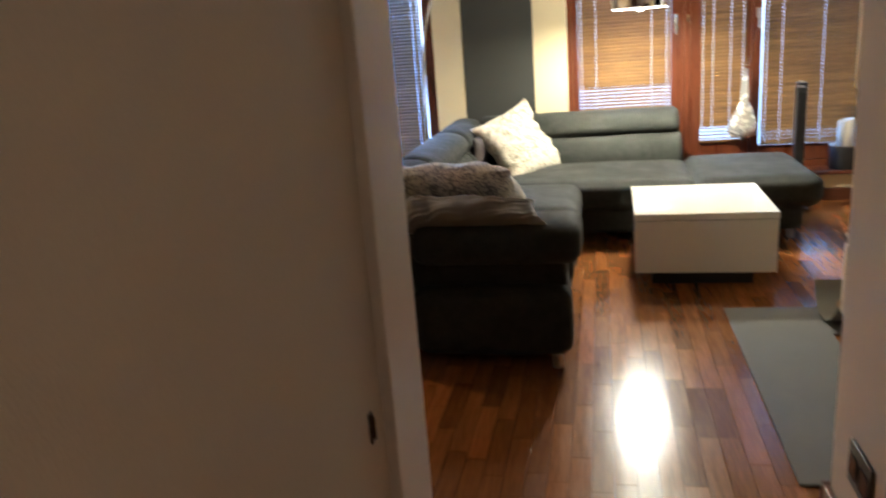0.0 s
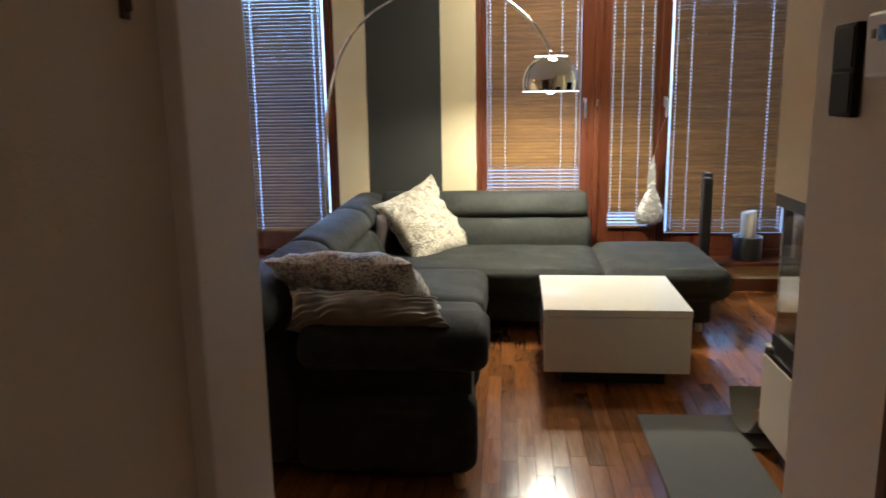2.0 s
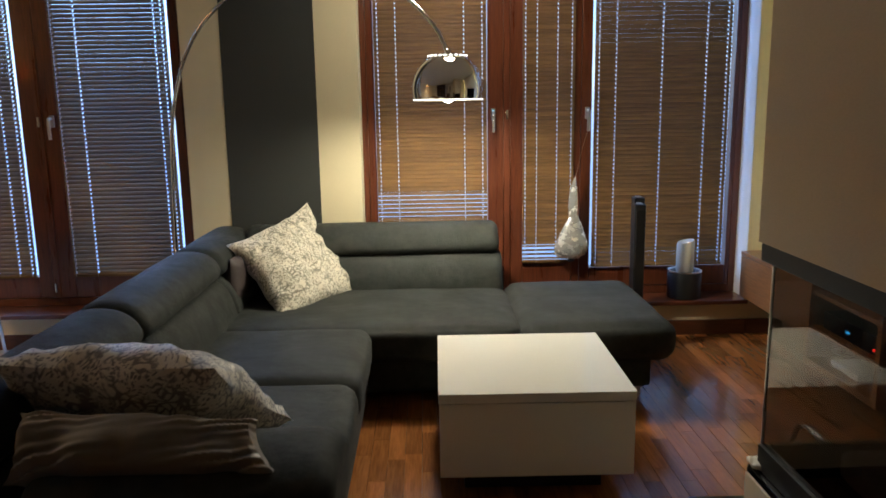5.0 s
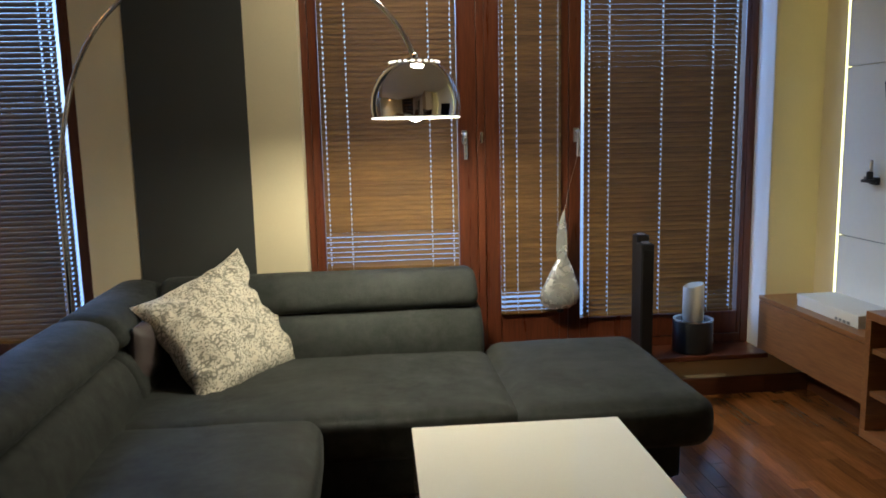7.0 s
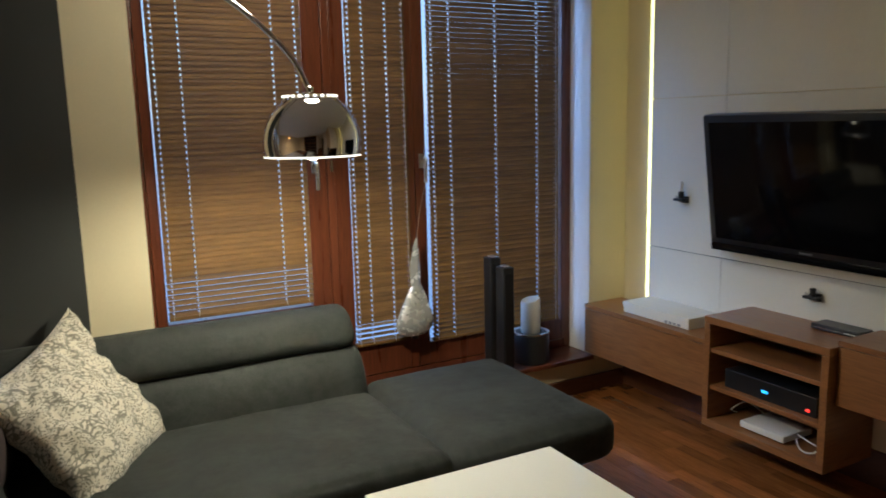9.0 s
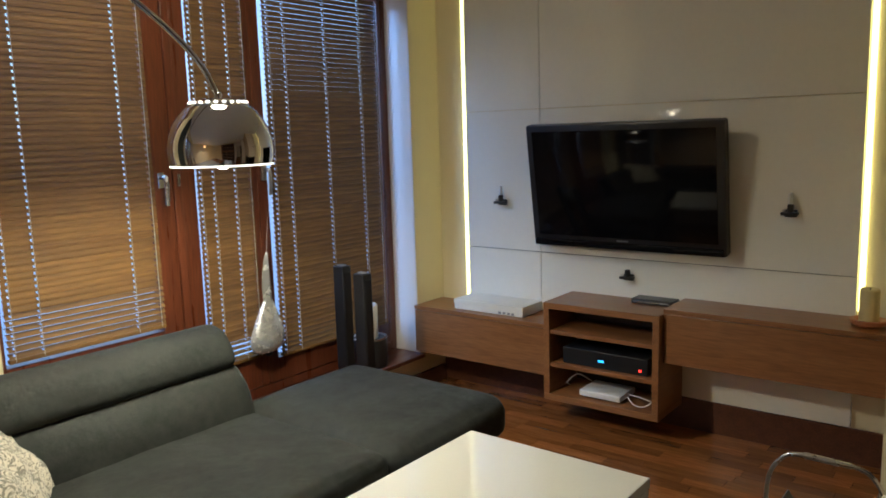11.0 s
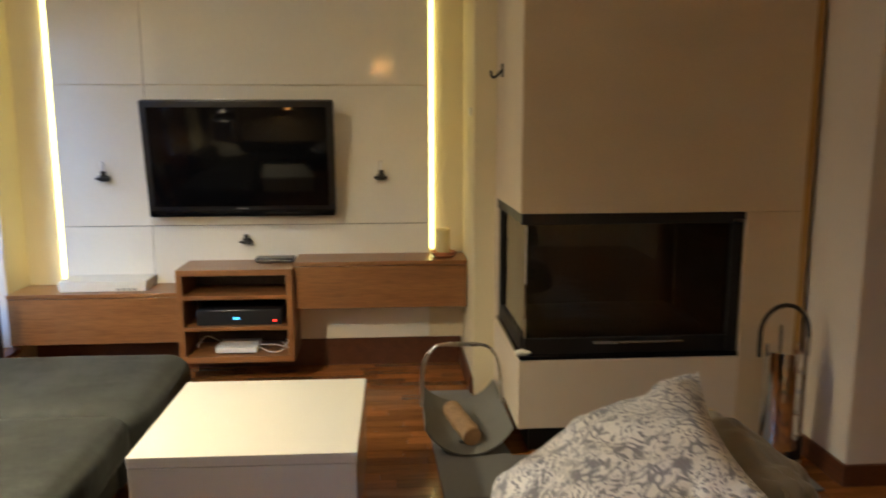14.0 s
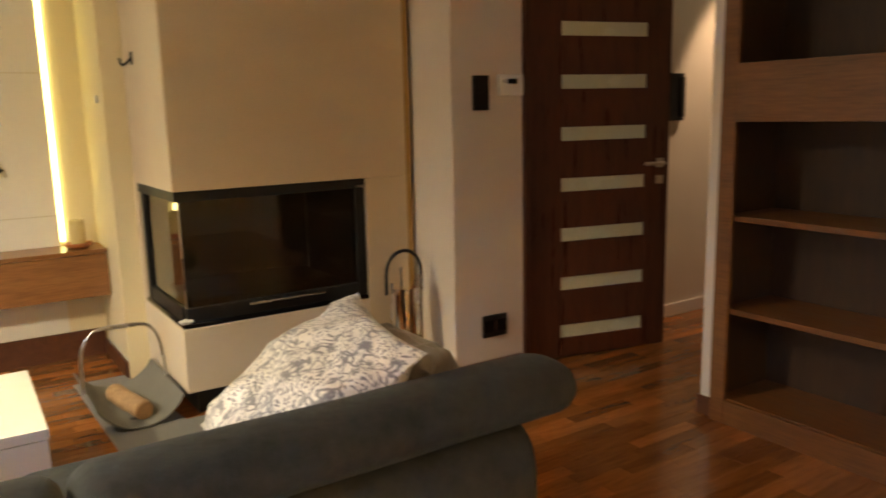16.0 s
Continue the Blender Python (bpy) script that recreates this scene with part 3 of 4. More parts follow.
blind(1.093, 1.745, 0.69, ZT - 0.06, [0.021, 0.126, 0.521, 0.627], "bronze-brown slatted blind, half shut over a window leaf", 0.88, ajar_tilt=36.0)
blind(1.957, 2.263, 0.43, ZT - 0.06, [0.016, 0.084, 0.204, 0.288], "narrow bronze-brown slatted blind, its lowest slats open", 0.535, ajar_tilt=14.0)
blind(2.379, 3.178, 0.397, ZT - 0.06, [0.025, 0.125, 0.395, 0.655, 0.775], "wide bronze-brown slatted blind hanging behind a candle", 0.50, tilt=61.0)
blind(-0.751, -0.086, 0.40, ZT - 0.06, [0.019, 0.149, 0.599, 0.641], "bronze-brown slatted blind behind the sofa, slats half shut", tilt=59.0)
blind(-1.283, -0.972, 0.40, ZT - 0.06, [0.022, 0.085, 0.215, 0.29], "narrow bronze-brown slatted blind beside the sofa, slats half shut", tilt=59.0)
blind(-2.24, -1.452, 0.40, ZT - 0.06, [0.03, 0.2, 0.6, 0.765], "wide bronze-brown slatted blind near a chair", tilt=58.0)

# television wall: white gloss panels, glowing strips
tvp = tagged(new("wall_panelling"), "glossy white wall panels with fine joints", kind="structure")
tvp.location = (3.51, 5.6, 0.5)
for y0, y1 in ((4.615, 6.16), (6.16, 6.645)):
    for z0, z1 in ((0.16, 0.83), (0.83, 1.60), (1.60, CEIL)):
        part("panel", box(3.505, 3.53, y0 + 0.0016, y1 - 0.0016, z0 + 0.0016, z1 - 0.0016, 0.0012), M_PANEL, tvp)
for y in (4.600, 6.660):
    ob = lone("led_strip", box(3.511, 3.527, y - 0.011, y + 0.011, 0.535 if y > 6 else 0.68, CEIL - 0.01, 0.002), M_LED, "glowing warm-white vertical light strip beside the wall panels", "led strip", "wall light strips")

# ---- chimney and fire ----
ch = tagged(new("chimney"), "sandstone-clad corner fireplace block", kind="structure")
ch.location = (2.6, 3.75, 0)
part("upper_wall", boxes([(2.214, 2.94, 3.14, 4.315, 1.032, CEIL)]), M_HEARTH, ch, "cream rendered chimney breast")
part("front_cladding", box(2.200, 2.213, 3.14, 4.313, 1.032, CEIL, 0.002), M_CHIM, ch, "tan stone front panel")
part("side_pier", boxes([(2.214, 2.94, 3.14, 3.375, 0.118, 1.031)]), M_HEARTH, ch)
part("pier_cladding", box(2.200, 2.213, 3.14, 3.377, 0.0, 1.031, 0.002), M_CHIM, ch)
part("back_pier", boxes([(2.90, 2.948, 3.376, 4.315, 0.0, 1.031)]), M_HEARTH, ch)
part("hearth_block", boxes([(2.204, 2.898, 3.376, 4.317, 0.118, 0.415)], bev=0.004), M_HEARTH, ch, "cream rendered block under the fire")
part("plinth", boxes([(2.26, 2.898, 3.14, 4.26, FL, 0.117)]), M_IRON, ch, "recessed dark plinth")
part("edge_strip", box(2.196, 2.214, 3.112, 3.139, FL, CEIL, 0.002), M_BRASS, ch, "narrow golden edge strip")

fire = thing("fireplace_insert", (2.5, 3.85, 0.416), "black steel corner fireplace insert with smoked glass", "fireplace")
part("sill", box(2.206, 2.895, 3.379, 4.312, 0.417, 0.437, 0.003), M_SCREEN, fire, "black glass sill")
part("back_plate", box(2.86, 2.895, 3.42, 4.30, 0.438, 1.028, 0.002), M_FIREBR, fire)
part("side_plate", box(2.29, 2.859, 3.384, 3.42, 0.438, 1.028, 0.002), M_FIREBR, fire)
part("top_frame", boxes([(2.208, 2.895, 3.38, 3.43, 1.0, 1.03), (2.208, 2.26, 3.43, 4.31, 0.985, 1.03), (2.26, 2.895, 4.262, 4.31, 0.985, 1.03)], bev=0.002), M_IRON, fire)
part("front_frame", boxes([(2.215, 2.25, 3.382, 3.43, 0.438, 0.985), (2.222, 2.252, 3.43, 4.29, 0.438, 0.505)], bev=0.002), M_IRON, fire)
part("side_frame", boxes([(2.83, 2.86, 4.27, 4.305, 0.438, 0.985), (2.26, 2.83, 4.272, 4.30, 0.438, 0.505)], bev=0.002), M_IRON, fire)
part("front_glass", box(2.232, 2.238, 3.43, 4.285, 0.505, 0.985, 0), M_FIREGL, fire, "smoked glass")
part("side_glass", box(2.238, 2.83, 4.282, 4.288, 0.505, 0.985, 0), M_FIREGL, fire, "smoked glass")
part("corner_edge", box(2.229, 2.236, 4.284, 4.291, 0.505, 0.985, 0.001), M_STEEL, fire, "bright glass corner edge")
part("handle", sweep([(2.212, 3.62, 0.486), (2.212, 4.0, 0.486)], 0.006, 10), M_STEEL, fire, "thin steel handle bar")
part("ash_bed", soft_box(2.40, 2.82, 3.46, 4.22, 0.438, 0.515, 0.02, 0.01, 10, 0.006), M_FIREBR, fire)

# ---- sofa ----
sofa = thing("corner_sofa", (1.0, 5.6, 0), "charcoal suede corner sofa with rolled headrests and chaise end", "sofa")
part("base", soft_box(0.17, 1.09, 4.02, 6.74, 0.055, 0.27, 0.03, 0.0, 10), M_SOFA, sofa)
part("base", soft_box(1.03, 2.42, 5.84, 6.70, 0.055, 0.25, 0.03, 0.0, 10), M_SOFA, sofa)
part("seat", soft_box(0.36, 1.115, 4.30, 5.10, 0.225, 0.405, 0.06, 0.012, 14, 0.004, 1.0), M_SOFA, sofa)
part("seat", soft_box(0.36, 1.115, 5.10, 5.80, 0.225, 0.403, 0.06, 0.010, 14, 0.004, 2.0), M_SOFA, sofa)
part("long_seat", soft_box(0.36, 1.80, 5.755, 6.56, 0.225, 0.402, 0.06, 0.012, 22, 0.005, 4.0), M_SOFA, sofa)
part("chaise", soft_box(1.79, 2.50, 5.72, 6.63, 0.215, 0.405, 0.075, 0.012, 16, 0.004, 5.0), M_SOFA, sofa)
part("chaise_skirt", soft_box(1.85, 2.42, 5.82, 6.60, 0.055, 0.30, 0.05, 0.0, 8), M_SOFA, sofa)
# arm at the open end: a rolled top over an upright side
part("arm_side", soft_box(0.20, 1.10, 4.035, 4.30, 0.055, 0.50, 0.045, 0.004, 12, 0.003), M_SOFA, sofa)
part("arm_skirt", soft_box(0.475, 1.118, 3.965, 4.12, 0.055, 0.345, 0.05, 0.008, 12, 0.004, 6.0), M_SOFA, sofa)
part("arm_roll", profile_bar(outline([(3.955, 0.445), (3.912, 0.51), (3.945, 0.60), (4.10, 0.625), (4.29, 0.60), (4.345, 0.52), (4.29, 0.44), (4.10, 0.425)]), 0, 0.49, 1.165, 0.06, waves=0.03), M_SOFA, sofa)
# side back
for k, (a, b) in enumerate(((3.985, 5.022), (5.028, 6.042), (6.048, 6.80))):
    part("back", profile_bar(outline([(0.185, 0.06), (0.17, 0.35), (0.17, 0.56), (0.32, 0.60), (0.43, 0.56), (0.47, 0.40), (0.50, 0.25), (0.46, 0.06)]), 1, a, b, 0.028, waves=0.018, n=12, seed=7.0 * k), M_SOFA, sofa)
head = [(0.185, 0.59), (0.145, 0.635), (0.15, 0.70), (0.22, 0.735), (0.36, 0.72), (0.42, 0.635), (0.39, 0.575), (0.26, 0.572)]
for k, (a, b) in enumerate(((3.86, 5.02), (5.03, 6.04), (6.05, 6.80))):
    part("headrest", profile_bar(outline(head), 1, a, b, 0.055, waves=0.03, n=12, seed=3.0 * k), M_SOFA, sofa)
# window-side back
part("back", profile_bar(outline([(6.45, 0.30), (6.46, 0.42), (6.52, 0.56), (6.62, 0.61), (6.76, 0.58), (6.79, 0.35), (6.78, 0.06), (6.52, 0.06)]), 0, 0.40, 1.79, 0.05, waves=0.012, n=18), M_SOFA, sofa)
head2 = [(6.53, 0.575), (6.555, 0.66), (6.62, 0.745), (6.74, 0.745), (6.805, 0.68), (6.80, 0.575), (6.66, 0.56)]
part("headrest", profile_bar(outline(head2), 0, 0.38, 1.775, 0.05, waves=0.03, n=16, seed=11.0), M_SOFA, sofa)
for x, y in ((1.06, 4.0), (0.22, 4.06), (2.36, 5.9), (2.36, 6.55), (0.22, 6.68), (1.06, 5.72)):
    part("foot", rod((x, y, 0.0), 0.022, 0.06), M_STEEL, sofa, "short steel foot")


def cushion(name, corners, thick, material, label, seed, **k):
    return lone(name, pillow_mesh(corners, thick, seed=seed, **k), material, label, "cushion", "sofa cushions")


cushion("cushion", [(0.365, 6.27, 0.70), (0.70, 6.80, 0.845), (1.005, 6.54, 0.365), (0.695, 5.98, 0.36)], 0.20, M_PRINT, "beige printed cushion leaning in the sofa corner", 1.0, wrinkle=0.031, ear=0.11)
cushion("cushion", [(0.42, 6.08, 0.43), (0.44, 6.40, 0.43), (0.44, 6.42, 0.66), (0.42, 6.12, 0.66)], 0.10, M_BROWN, "small dark brown cushion behind the printed one", 5.0, wrinkle=0.006)
cushion("cushion", [(0.30, 4.23, 0.785), (0.89, 4.11, 0.805), (0.97, 4.60, 0.47), (0.37, 4.72, 0.45)], 0.21, M_PRINT2, "grey and white printed cushion leaning on the sofa arm", 9.0, wrinkle=0.024, ear=0.09)
cushion("cushion", [(0.42, 4.16, 0.69), (0.98, 4.11, 0.68), (1.06, 4.01, 0.58), (0.44, 4.02, 0.58)], 0.17, M_SATIN, "taupe satin cushion tucked under the printed one", 14.0, wrinkle=0.036, ear=0.09)

# ---- coffee table ----
tb = thing("coffee_table", (1.752, 5.295, 0), "glossy white square coffee table on a dark plinth", "coffee table")
tb.rotation_euler = (0, 0, radians(-0.8))
part("top", box(1.408, 2.098, 4.948, 5.645, 0.362, 0.397, 0.003), M_TABLE, tb)
part("body", box(1.411, 2.095, 4.951, 5.642, 0.086, 0.359, 0.003), M_TABLE, tb)
part("plinth", box(1.50, 2.00, 5.04, 5.55, FL + 0.012, 0.086, 0.003), M_IRON, tb, "dark recessed plinth")

# ---- arc lamp ----
arc = thing("arc_floor_lamp", (-0.05, 6.76, 0), "chrome arc floor lamp with a dome shade, switched on", "floor lamp")
P0, P1 = Vector((-0.05, 6.76, 0)), Vector((1.492, 6.185, 0))
dirn = (P1 - P0).normalized()
stem = [(0, 0.04), (0.01, 0.7), (0.04, 1.25), (0.12, 1.56), (0.235, 1.76), (0.36, 1.88), (0.52, 1.97), (0.80, 2.06), (1.08, 2.06), (1.33, 1.965), (1.48, 1.855), (1.59, 1.735), (1.645, 1.625)]
part("base", box(-0.135, 0.0, 6.69, 6.82, FL + 0.012, 0.06, 0.008), M_STEEL, arc, "heavy steel base")
part("stem", sweep(curve([tuple(P0 + dirn * a + Vector((0, 0, b))) for a, b in stem], 8), 0.0105, 14), M_CHROME, arc)
C = (1.492, 6.188, 1.402)
dome = [(0.164, 0.0), (0.169, 0.025), (0.1705, 0.055), (0.167, 0.085), (0.158, 0.115), (0.142, 0.148), (0.120, 0.177), (0.100, 0.193)]
inner = [(r - 0.003, z) for r, z in dome[::-1]]
shade_ob = part("shade", lathe(dome + inner + [dome[0]], C, 56), M_CHROME, arc, "polished chrome dome shade")
part("vent_ring", lathe([(0.1005, 0.190), (0.099, 0.199), (0.078, 0.212), (0.040, 0.219), (0.012, 0.221), (0.012, 0.217), (0.07, 0.207), (0.096, 0.192)], C, 56), M_CHROME, shade_ob, "perforated cap")
slots = bmesh.new()
for k in range(22):
    a = 2 * math.pi * k / 22
    bmesh.ops.create_uvsphere(slots, u_segments=8, v_segments=6, radius=0.0075, matrix=Matrix.Translation((C[0] + 0.089 * math.cos(a), C[1] + 0.089 * math.sin(a), C[2] + 0.205)) @ Matrix.Diagonal((1, 1, 0.6, 1)))
part("glowing_vents", slots, M_RIM, shade_ob, "glowing round vents")
part("rim", lathe([(0.1645, -0.001), (0.1665, 0.000), (0.1668, 0.004), (0.1655, 0.0045), (0.1645, -0.001)], C, 56), M_RIM, shade_ob, "glowing white rim")
part("neck", rod((C[0], C[1], C[2] + 0.21), 0.014, 0.03), M_CHROME, arc)
lining = [(r - 0.0036, z) for r, z in dome] + [(0, 0.192), (0, 0.190)] + [(r - 0.006, z) for r, z in dome[::-1]]
part("lining", lathe(lining + [lining[0]], C, 56), M_LINING, shade_ob, "white reflector lining")
bulb = bmesh.new()
bmesh.ops.create_uvsphere(bulb, u_segments=20, v_segments=12, radius=0.031, matrix=Matrix.Translation((C[0], C[1], C[2] + 0.018)))
bo = part("bulb", bulb, M_BULB, arc, "glowing bulb")
bo.visible_shadow = False

# ceiling lights
def ceiling_round(x, y, radius, label):
    """A round lamp set against the ceiling: a thin ring and a glowing diffuser."""
    sp = thing("ceiling_light", (x, y, 2.55), label, "ceiling light", "ceiling lights")
    part("ring", lathe([(radius, 0.0), (radius + 0.02, 0.0), (radius + 0.022, 0.012), (radius + 0.015, 0.05), (radius, 0.05), (radius, 0.0)], (x, y, 2.55), 40), M_STEEL, sp)
    part("diffuser", lathe([(0, 0.012), (radius - 0.002, 0.012), (radius - 0.002, 0.018), (0, 0.018)], (x, y, 2.55), 40), M_CEILG, sp)


ceiling_round(1.58, 6.28, 0.21, "wide round ceiling lamp above the sofa, switched on")
ceiling_round(1.62, 0.75, 0.085, "small round corridor ceiling lamp, switched on")

pl = thing("pendant_lamp", (-2.2, 4.92, 2.02), "small orange glass pendant lamp, switched on", "pendant lamp")
part("shade", lathe([(0.10, 0.0), (0.105, 0.02), (0.09, 0.10), (0.05, 0.17), (0.02, 0.19), (0.02, 0.185), (0.045, 0.165), (0.085, 0.10), (0.10, 0.02), (0.10, 0.0)], (-2.2, 4.92, 2.02), 32), M_AMBER, pl)
part("cord", sweep([(-2.2, 4.92, 2.2), (-2.2, 4.92, 2.6)], 0.003, 8), M_IRON, pl)

# ---- television wall things ----
tv = thing("television", (3.44, 5.64, 0.89), "large black flat television tilted down on the wall", "television")
tilt = Matrix.Translation((3.452, 5.64, 0.89)) @ Matrix.Rotation(radians(-8.0), 4, "Y")


def tilted(bm):
    bmesh.ops.transform(bm, matrix=tilt, verts=bm.verts)
    return bm


part("case", tilted(box(-0.035, 0.03, -0.505, 0.505, 0.0, 0.632, 0.012)), M_BLACK, tv)
part("screen", tilted(box(-0.0385, -0.034, -0.468, 0.468, 0.062, 0.598, 0.0015)), M_SCREEN, tv, "black glossy screen")
part("speaker_bar", tilted(box(-0.043, -0.034, -0.495, 0.495, 0.004, 0.04, 0.004)), M_SCREEN, tv)
part("maker_mark", tilted(box(-0.0395, -0.0375, -0.03, 0.03, 0.045, 0.053, 0.0005)), M_INK, tv)
part("bracket", box(3.46, 3.504, 5.46, 5.82, 1.10, 1.30, 0.004), M_IRON, tv)


def cabinet(y0, y1, z0, z1, label):
    c = thing("floating_cabinet", (3.38, (y0 + y1) / 2, z0), label, "cabinet", "floating cabinets")
    part("top", box(3.236, 3.504, y0, y1, z1 - 0.022, z1, 0.002), M_OAK, c)
    part("body", box(3.255, 3.504, y0 + 0.004, y1 - 0.004, z0, z1 - 0.0225, 0.002), M_OAK, c)
    part("front", box(3.237, 3.2535, y0 + 0.002, y1 - 0.002, z0 - 0.002, z1 - 0.025, 0.002), M_OAK, c, "plain flap front")
    return c


cabinet(5.972, 6.852, 0.235, 0.505, "low walnut floating cabinet with a plain front")
cabinet(4.424, 5.358, 0.405, 0.660, "high walnut floating cabinet with a plain front")
rk = thing("media_rack", (3.36, 5.665, 0.125), "open walnut media rack with two shelves", "rack")
part("top", box(3.195, 3.503, 5.362, 5.968, 0.600, 0.632, 0.002), M_OAK, rk)
part("bottom", box(3.195, 3.503, 5.362, 5.968, 0.125, 0.158, 0.002), M_OAK, rk)
part("side", box(3.195, 3.503, 5.362, 5.394, 0.1585, 0.5995, 0.002), M_OAKX, rk)
part("side", box(3.195, 3.503, 5.936, 5.968, 0.1585, 0.5995, 0.002), M_OAKX, rk)
part("shelf", box(3.205, 3.49, 5.3945, 5.9355, 0.470, 0.490, 0.002), M_OAK, rk)
part("shelf", box(3.205, 3.49, 5.3945, 5.9355, 0.300, 0.320, 0.002), M_OAK, rk)
# rack back takes the shade-darkened veneer as well
part("back", box(3.490, 3.503, 5.3945, 5.9355, 0.1585, 0.5995, 0.001), M_BOOKSHADE, rk)

rc = thing("receiver", (3.36, 5.64, 0.32), "black receiver box with blue and red lights", "receiver")
part("case", box(3.235, 3.46, 5.43, 5.88, 0.322, 0.405, 0.004), M_BLACK, rc)
part("display", box(3.2325, 3.236, 5.655, 5.685, 0.354, 0.365, 0.0005), M_BLUE, rc, "small blue display")
part("power_light", box(3.2325, 3.236, 5.462, 5.474, 0.340, 0.350, 0.0005), M_REDL, rc, "small red light")
rt = thing("router", (3.33, 5.66, 0.158), "flat pale router box on the bottom shelf", "router")
part("case", box(3.235, 3.42, 5.57, 5.79, 0.166, 0.196, 0.005), M_WHITEP, rt)
part("foot", box(3.25, 3.40, 5.59, 5.77, 0.1585, 0.166, 0.001), M_BLACK, rt)
for k, pts in enumerate(([(3.30, 5.56, 0.18), (3.25, 5.50, 0.165), (3.24, 5.44, 0.175), (3.30, 5.41, 0.21), (3.40, 5.43, 0.19)], [(3.33, 5.57, 0.185), (3.27, 5.47, 0.20), (3.33, 5.415, 0.163), (3.43, 5.46, 0.17)], [(3.40, 5.80, 0.19), (3.36, 5.86, 0.23), (3.30, 5.89, 0.20), (3.36, 5.91, 0.165)])):
    lone("cable", sweep(curve(pts, 8), 0.0032, 7), M_WHITEP, "thin white cable coiled on the shelf", "cable", "rack cables")
sb = thing("settop_box", (3.43, 5.45, 0.632), "small flat black box on the rack", "media box")
part("case", box(3.39, 3.485, 5.375, 5.585, 0.634, 0.658, 0.005), M_BLACK, sb)
part("strip", box(3.387, 3.3905, 5.39, 5.57, 0.642, 0.646, 0.0005), M_STEEL, sb)
bx = thing("white_box", (3.39, 6.42, 0.506), "flat white cardboard box on the low cabinet", "box")
part("base", box(3.29, 3.485, 6.15, 6.60, 0.506, 0.552, 0.003), M_CARD, bx)
part("lid", box(3.287, 3.488, 6.147, 6.603, 0.535, 0.562, 0.003), M_CARD, bx)
for k in range(4):
    part("print_bar", box(3.2855, 3.2875, 6.20 + 0.028 * k, 6.218 + 0.028 * k, 0.512, 0.524, 0.0002), M_INK, bx)
cn = thing("candle_dish", (3.36, 4.545, 0.66), "pale yellow candle on an orange stone dish", "candle")
part("dish", lathe([(0, 0), (0.05, 0.0), (0.066, 0.012), (0.07, 0.028), (0.06, 0.03), (0.045, 0.02), (0, 0.018)], (3.36, 4.545, 0.661), 28), M_SALT, cn)
part("candle", lathe([(0, 0), (0.037, 0), (0.038, 0.004), (0.037, 0.13), (0.031, 0.137), (0.018, 0.128), (0, 0.125)], (3.36, 4.545, 0.679), 24), M_CANDLEY, cn)
part("wick", sweep([(3.36, 4.545, 0.80), (3.361, 4.545, 0.818)], 0.0015, 6), M_IRON, cn)


def tap_socket(y, z, plug):
    t = thing("wall_socket", (3.5, y, z), "small black speaker bracket on the white panel", "wall bracket", "wall brackets")
    part("plate", box(3.488, 3.505, y - 0.026, y + 0.026, z - 0.028, z + 0.005, 0.004), M_BLACK, t)
    part("arm", box(3.455, 3.489, y - 0.036, y + 0.036, z - 0.018, z - 0.004, 0.004), M_BLACK, t)
    part("knob", rod((3.47, y - 0.004, z - 0.004), 0.014, 0.035, 16), M_BLACK, t)
    if plug:
        part("plug", rod((3.475, y, z + 0.031), 0.009, 0.05, 12), M_WHITEP, t, "white cable end")
    part("screw", rod((3.465, y + 0.022, z - 0.004), 0.006, 0.012, 10), M_STEEL, t)


tap_socket(6.397, 1.107, True)
tap_socket(4.888, 1.105, True)
tap_socket(5.644, 0.750, False)

# ---- by the window ----
for x, y, h in ((2.545, 6.59, 0.83), (2.59, 6.772, 0.845)):
    spk = thing("slim_speaker", (x, y, 0.0), "slim black tower speaker standing before the window", "speaker", "slim speakers")
    part("column", box(x - 0.03, x + 0.03, y - 0.035, y + 0.035, 0.012, h, 0.006), M_BLACK, spk)
    part("foot_plate", box(x - 0.075, x + 0.075, y - 0.05, y + 0.05, 0.0, 0.014, 0.004), M_IRON, spk)
    part("grille", box(x - 0.024, x + 0.024, y - 0.0385, y - 0.034, 0.10, h - 0.03, 0.002), M_IRON, spk)
    part("cap", box(x - 0.014, x + 0.014, y - 0.02, y + 0.02, h, h + 0.006, 0.002), M_STEEL, spk)
cd = thing("candle_holder", (2.93, 6.93, 0.212), "black round holder with a thick ivory candle", "candle")
part("drum", lathe([(0, 0), (0.096, 0), (0.1, 0.005), (0.1, 0.155), (0.097, 0.16), (0.062, 0.162), (0.058, 0.155), (0, 0.155)], (2.93, 6.93, 0.213), 40), M_BLACK, cd)
part("rim", lathe([(0.086, 0.160), (0.1005, 0.160), (0.1005, 0.166), (0.086, 0.166), (0.086, 0.160)], (2.93, 6.93, 0.213), 40), M_STEEL, cd)
cb = lathe([(0, 0), (0.05, 0), (0.052, 0.003), (0.052, 0.175), (0.047, 0.183), (0.035, 0.172), (0, 0.168)], (2.93, 6.93, 0.372), 32)
for v in cb.verts:
    if v.co.z > 0.5:
        v.co.z += 0.22 * (v.co.x - 2.93)
part("candle", cb, M_CANDLE, cd, "ivory candle burnt lower on one side")

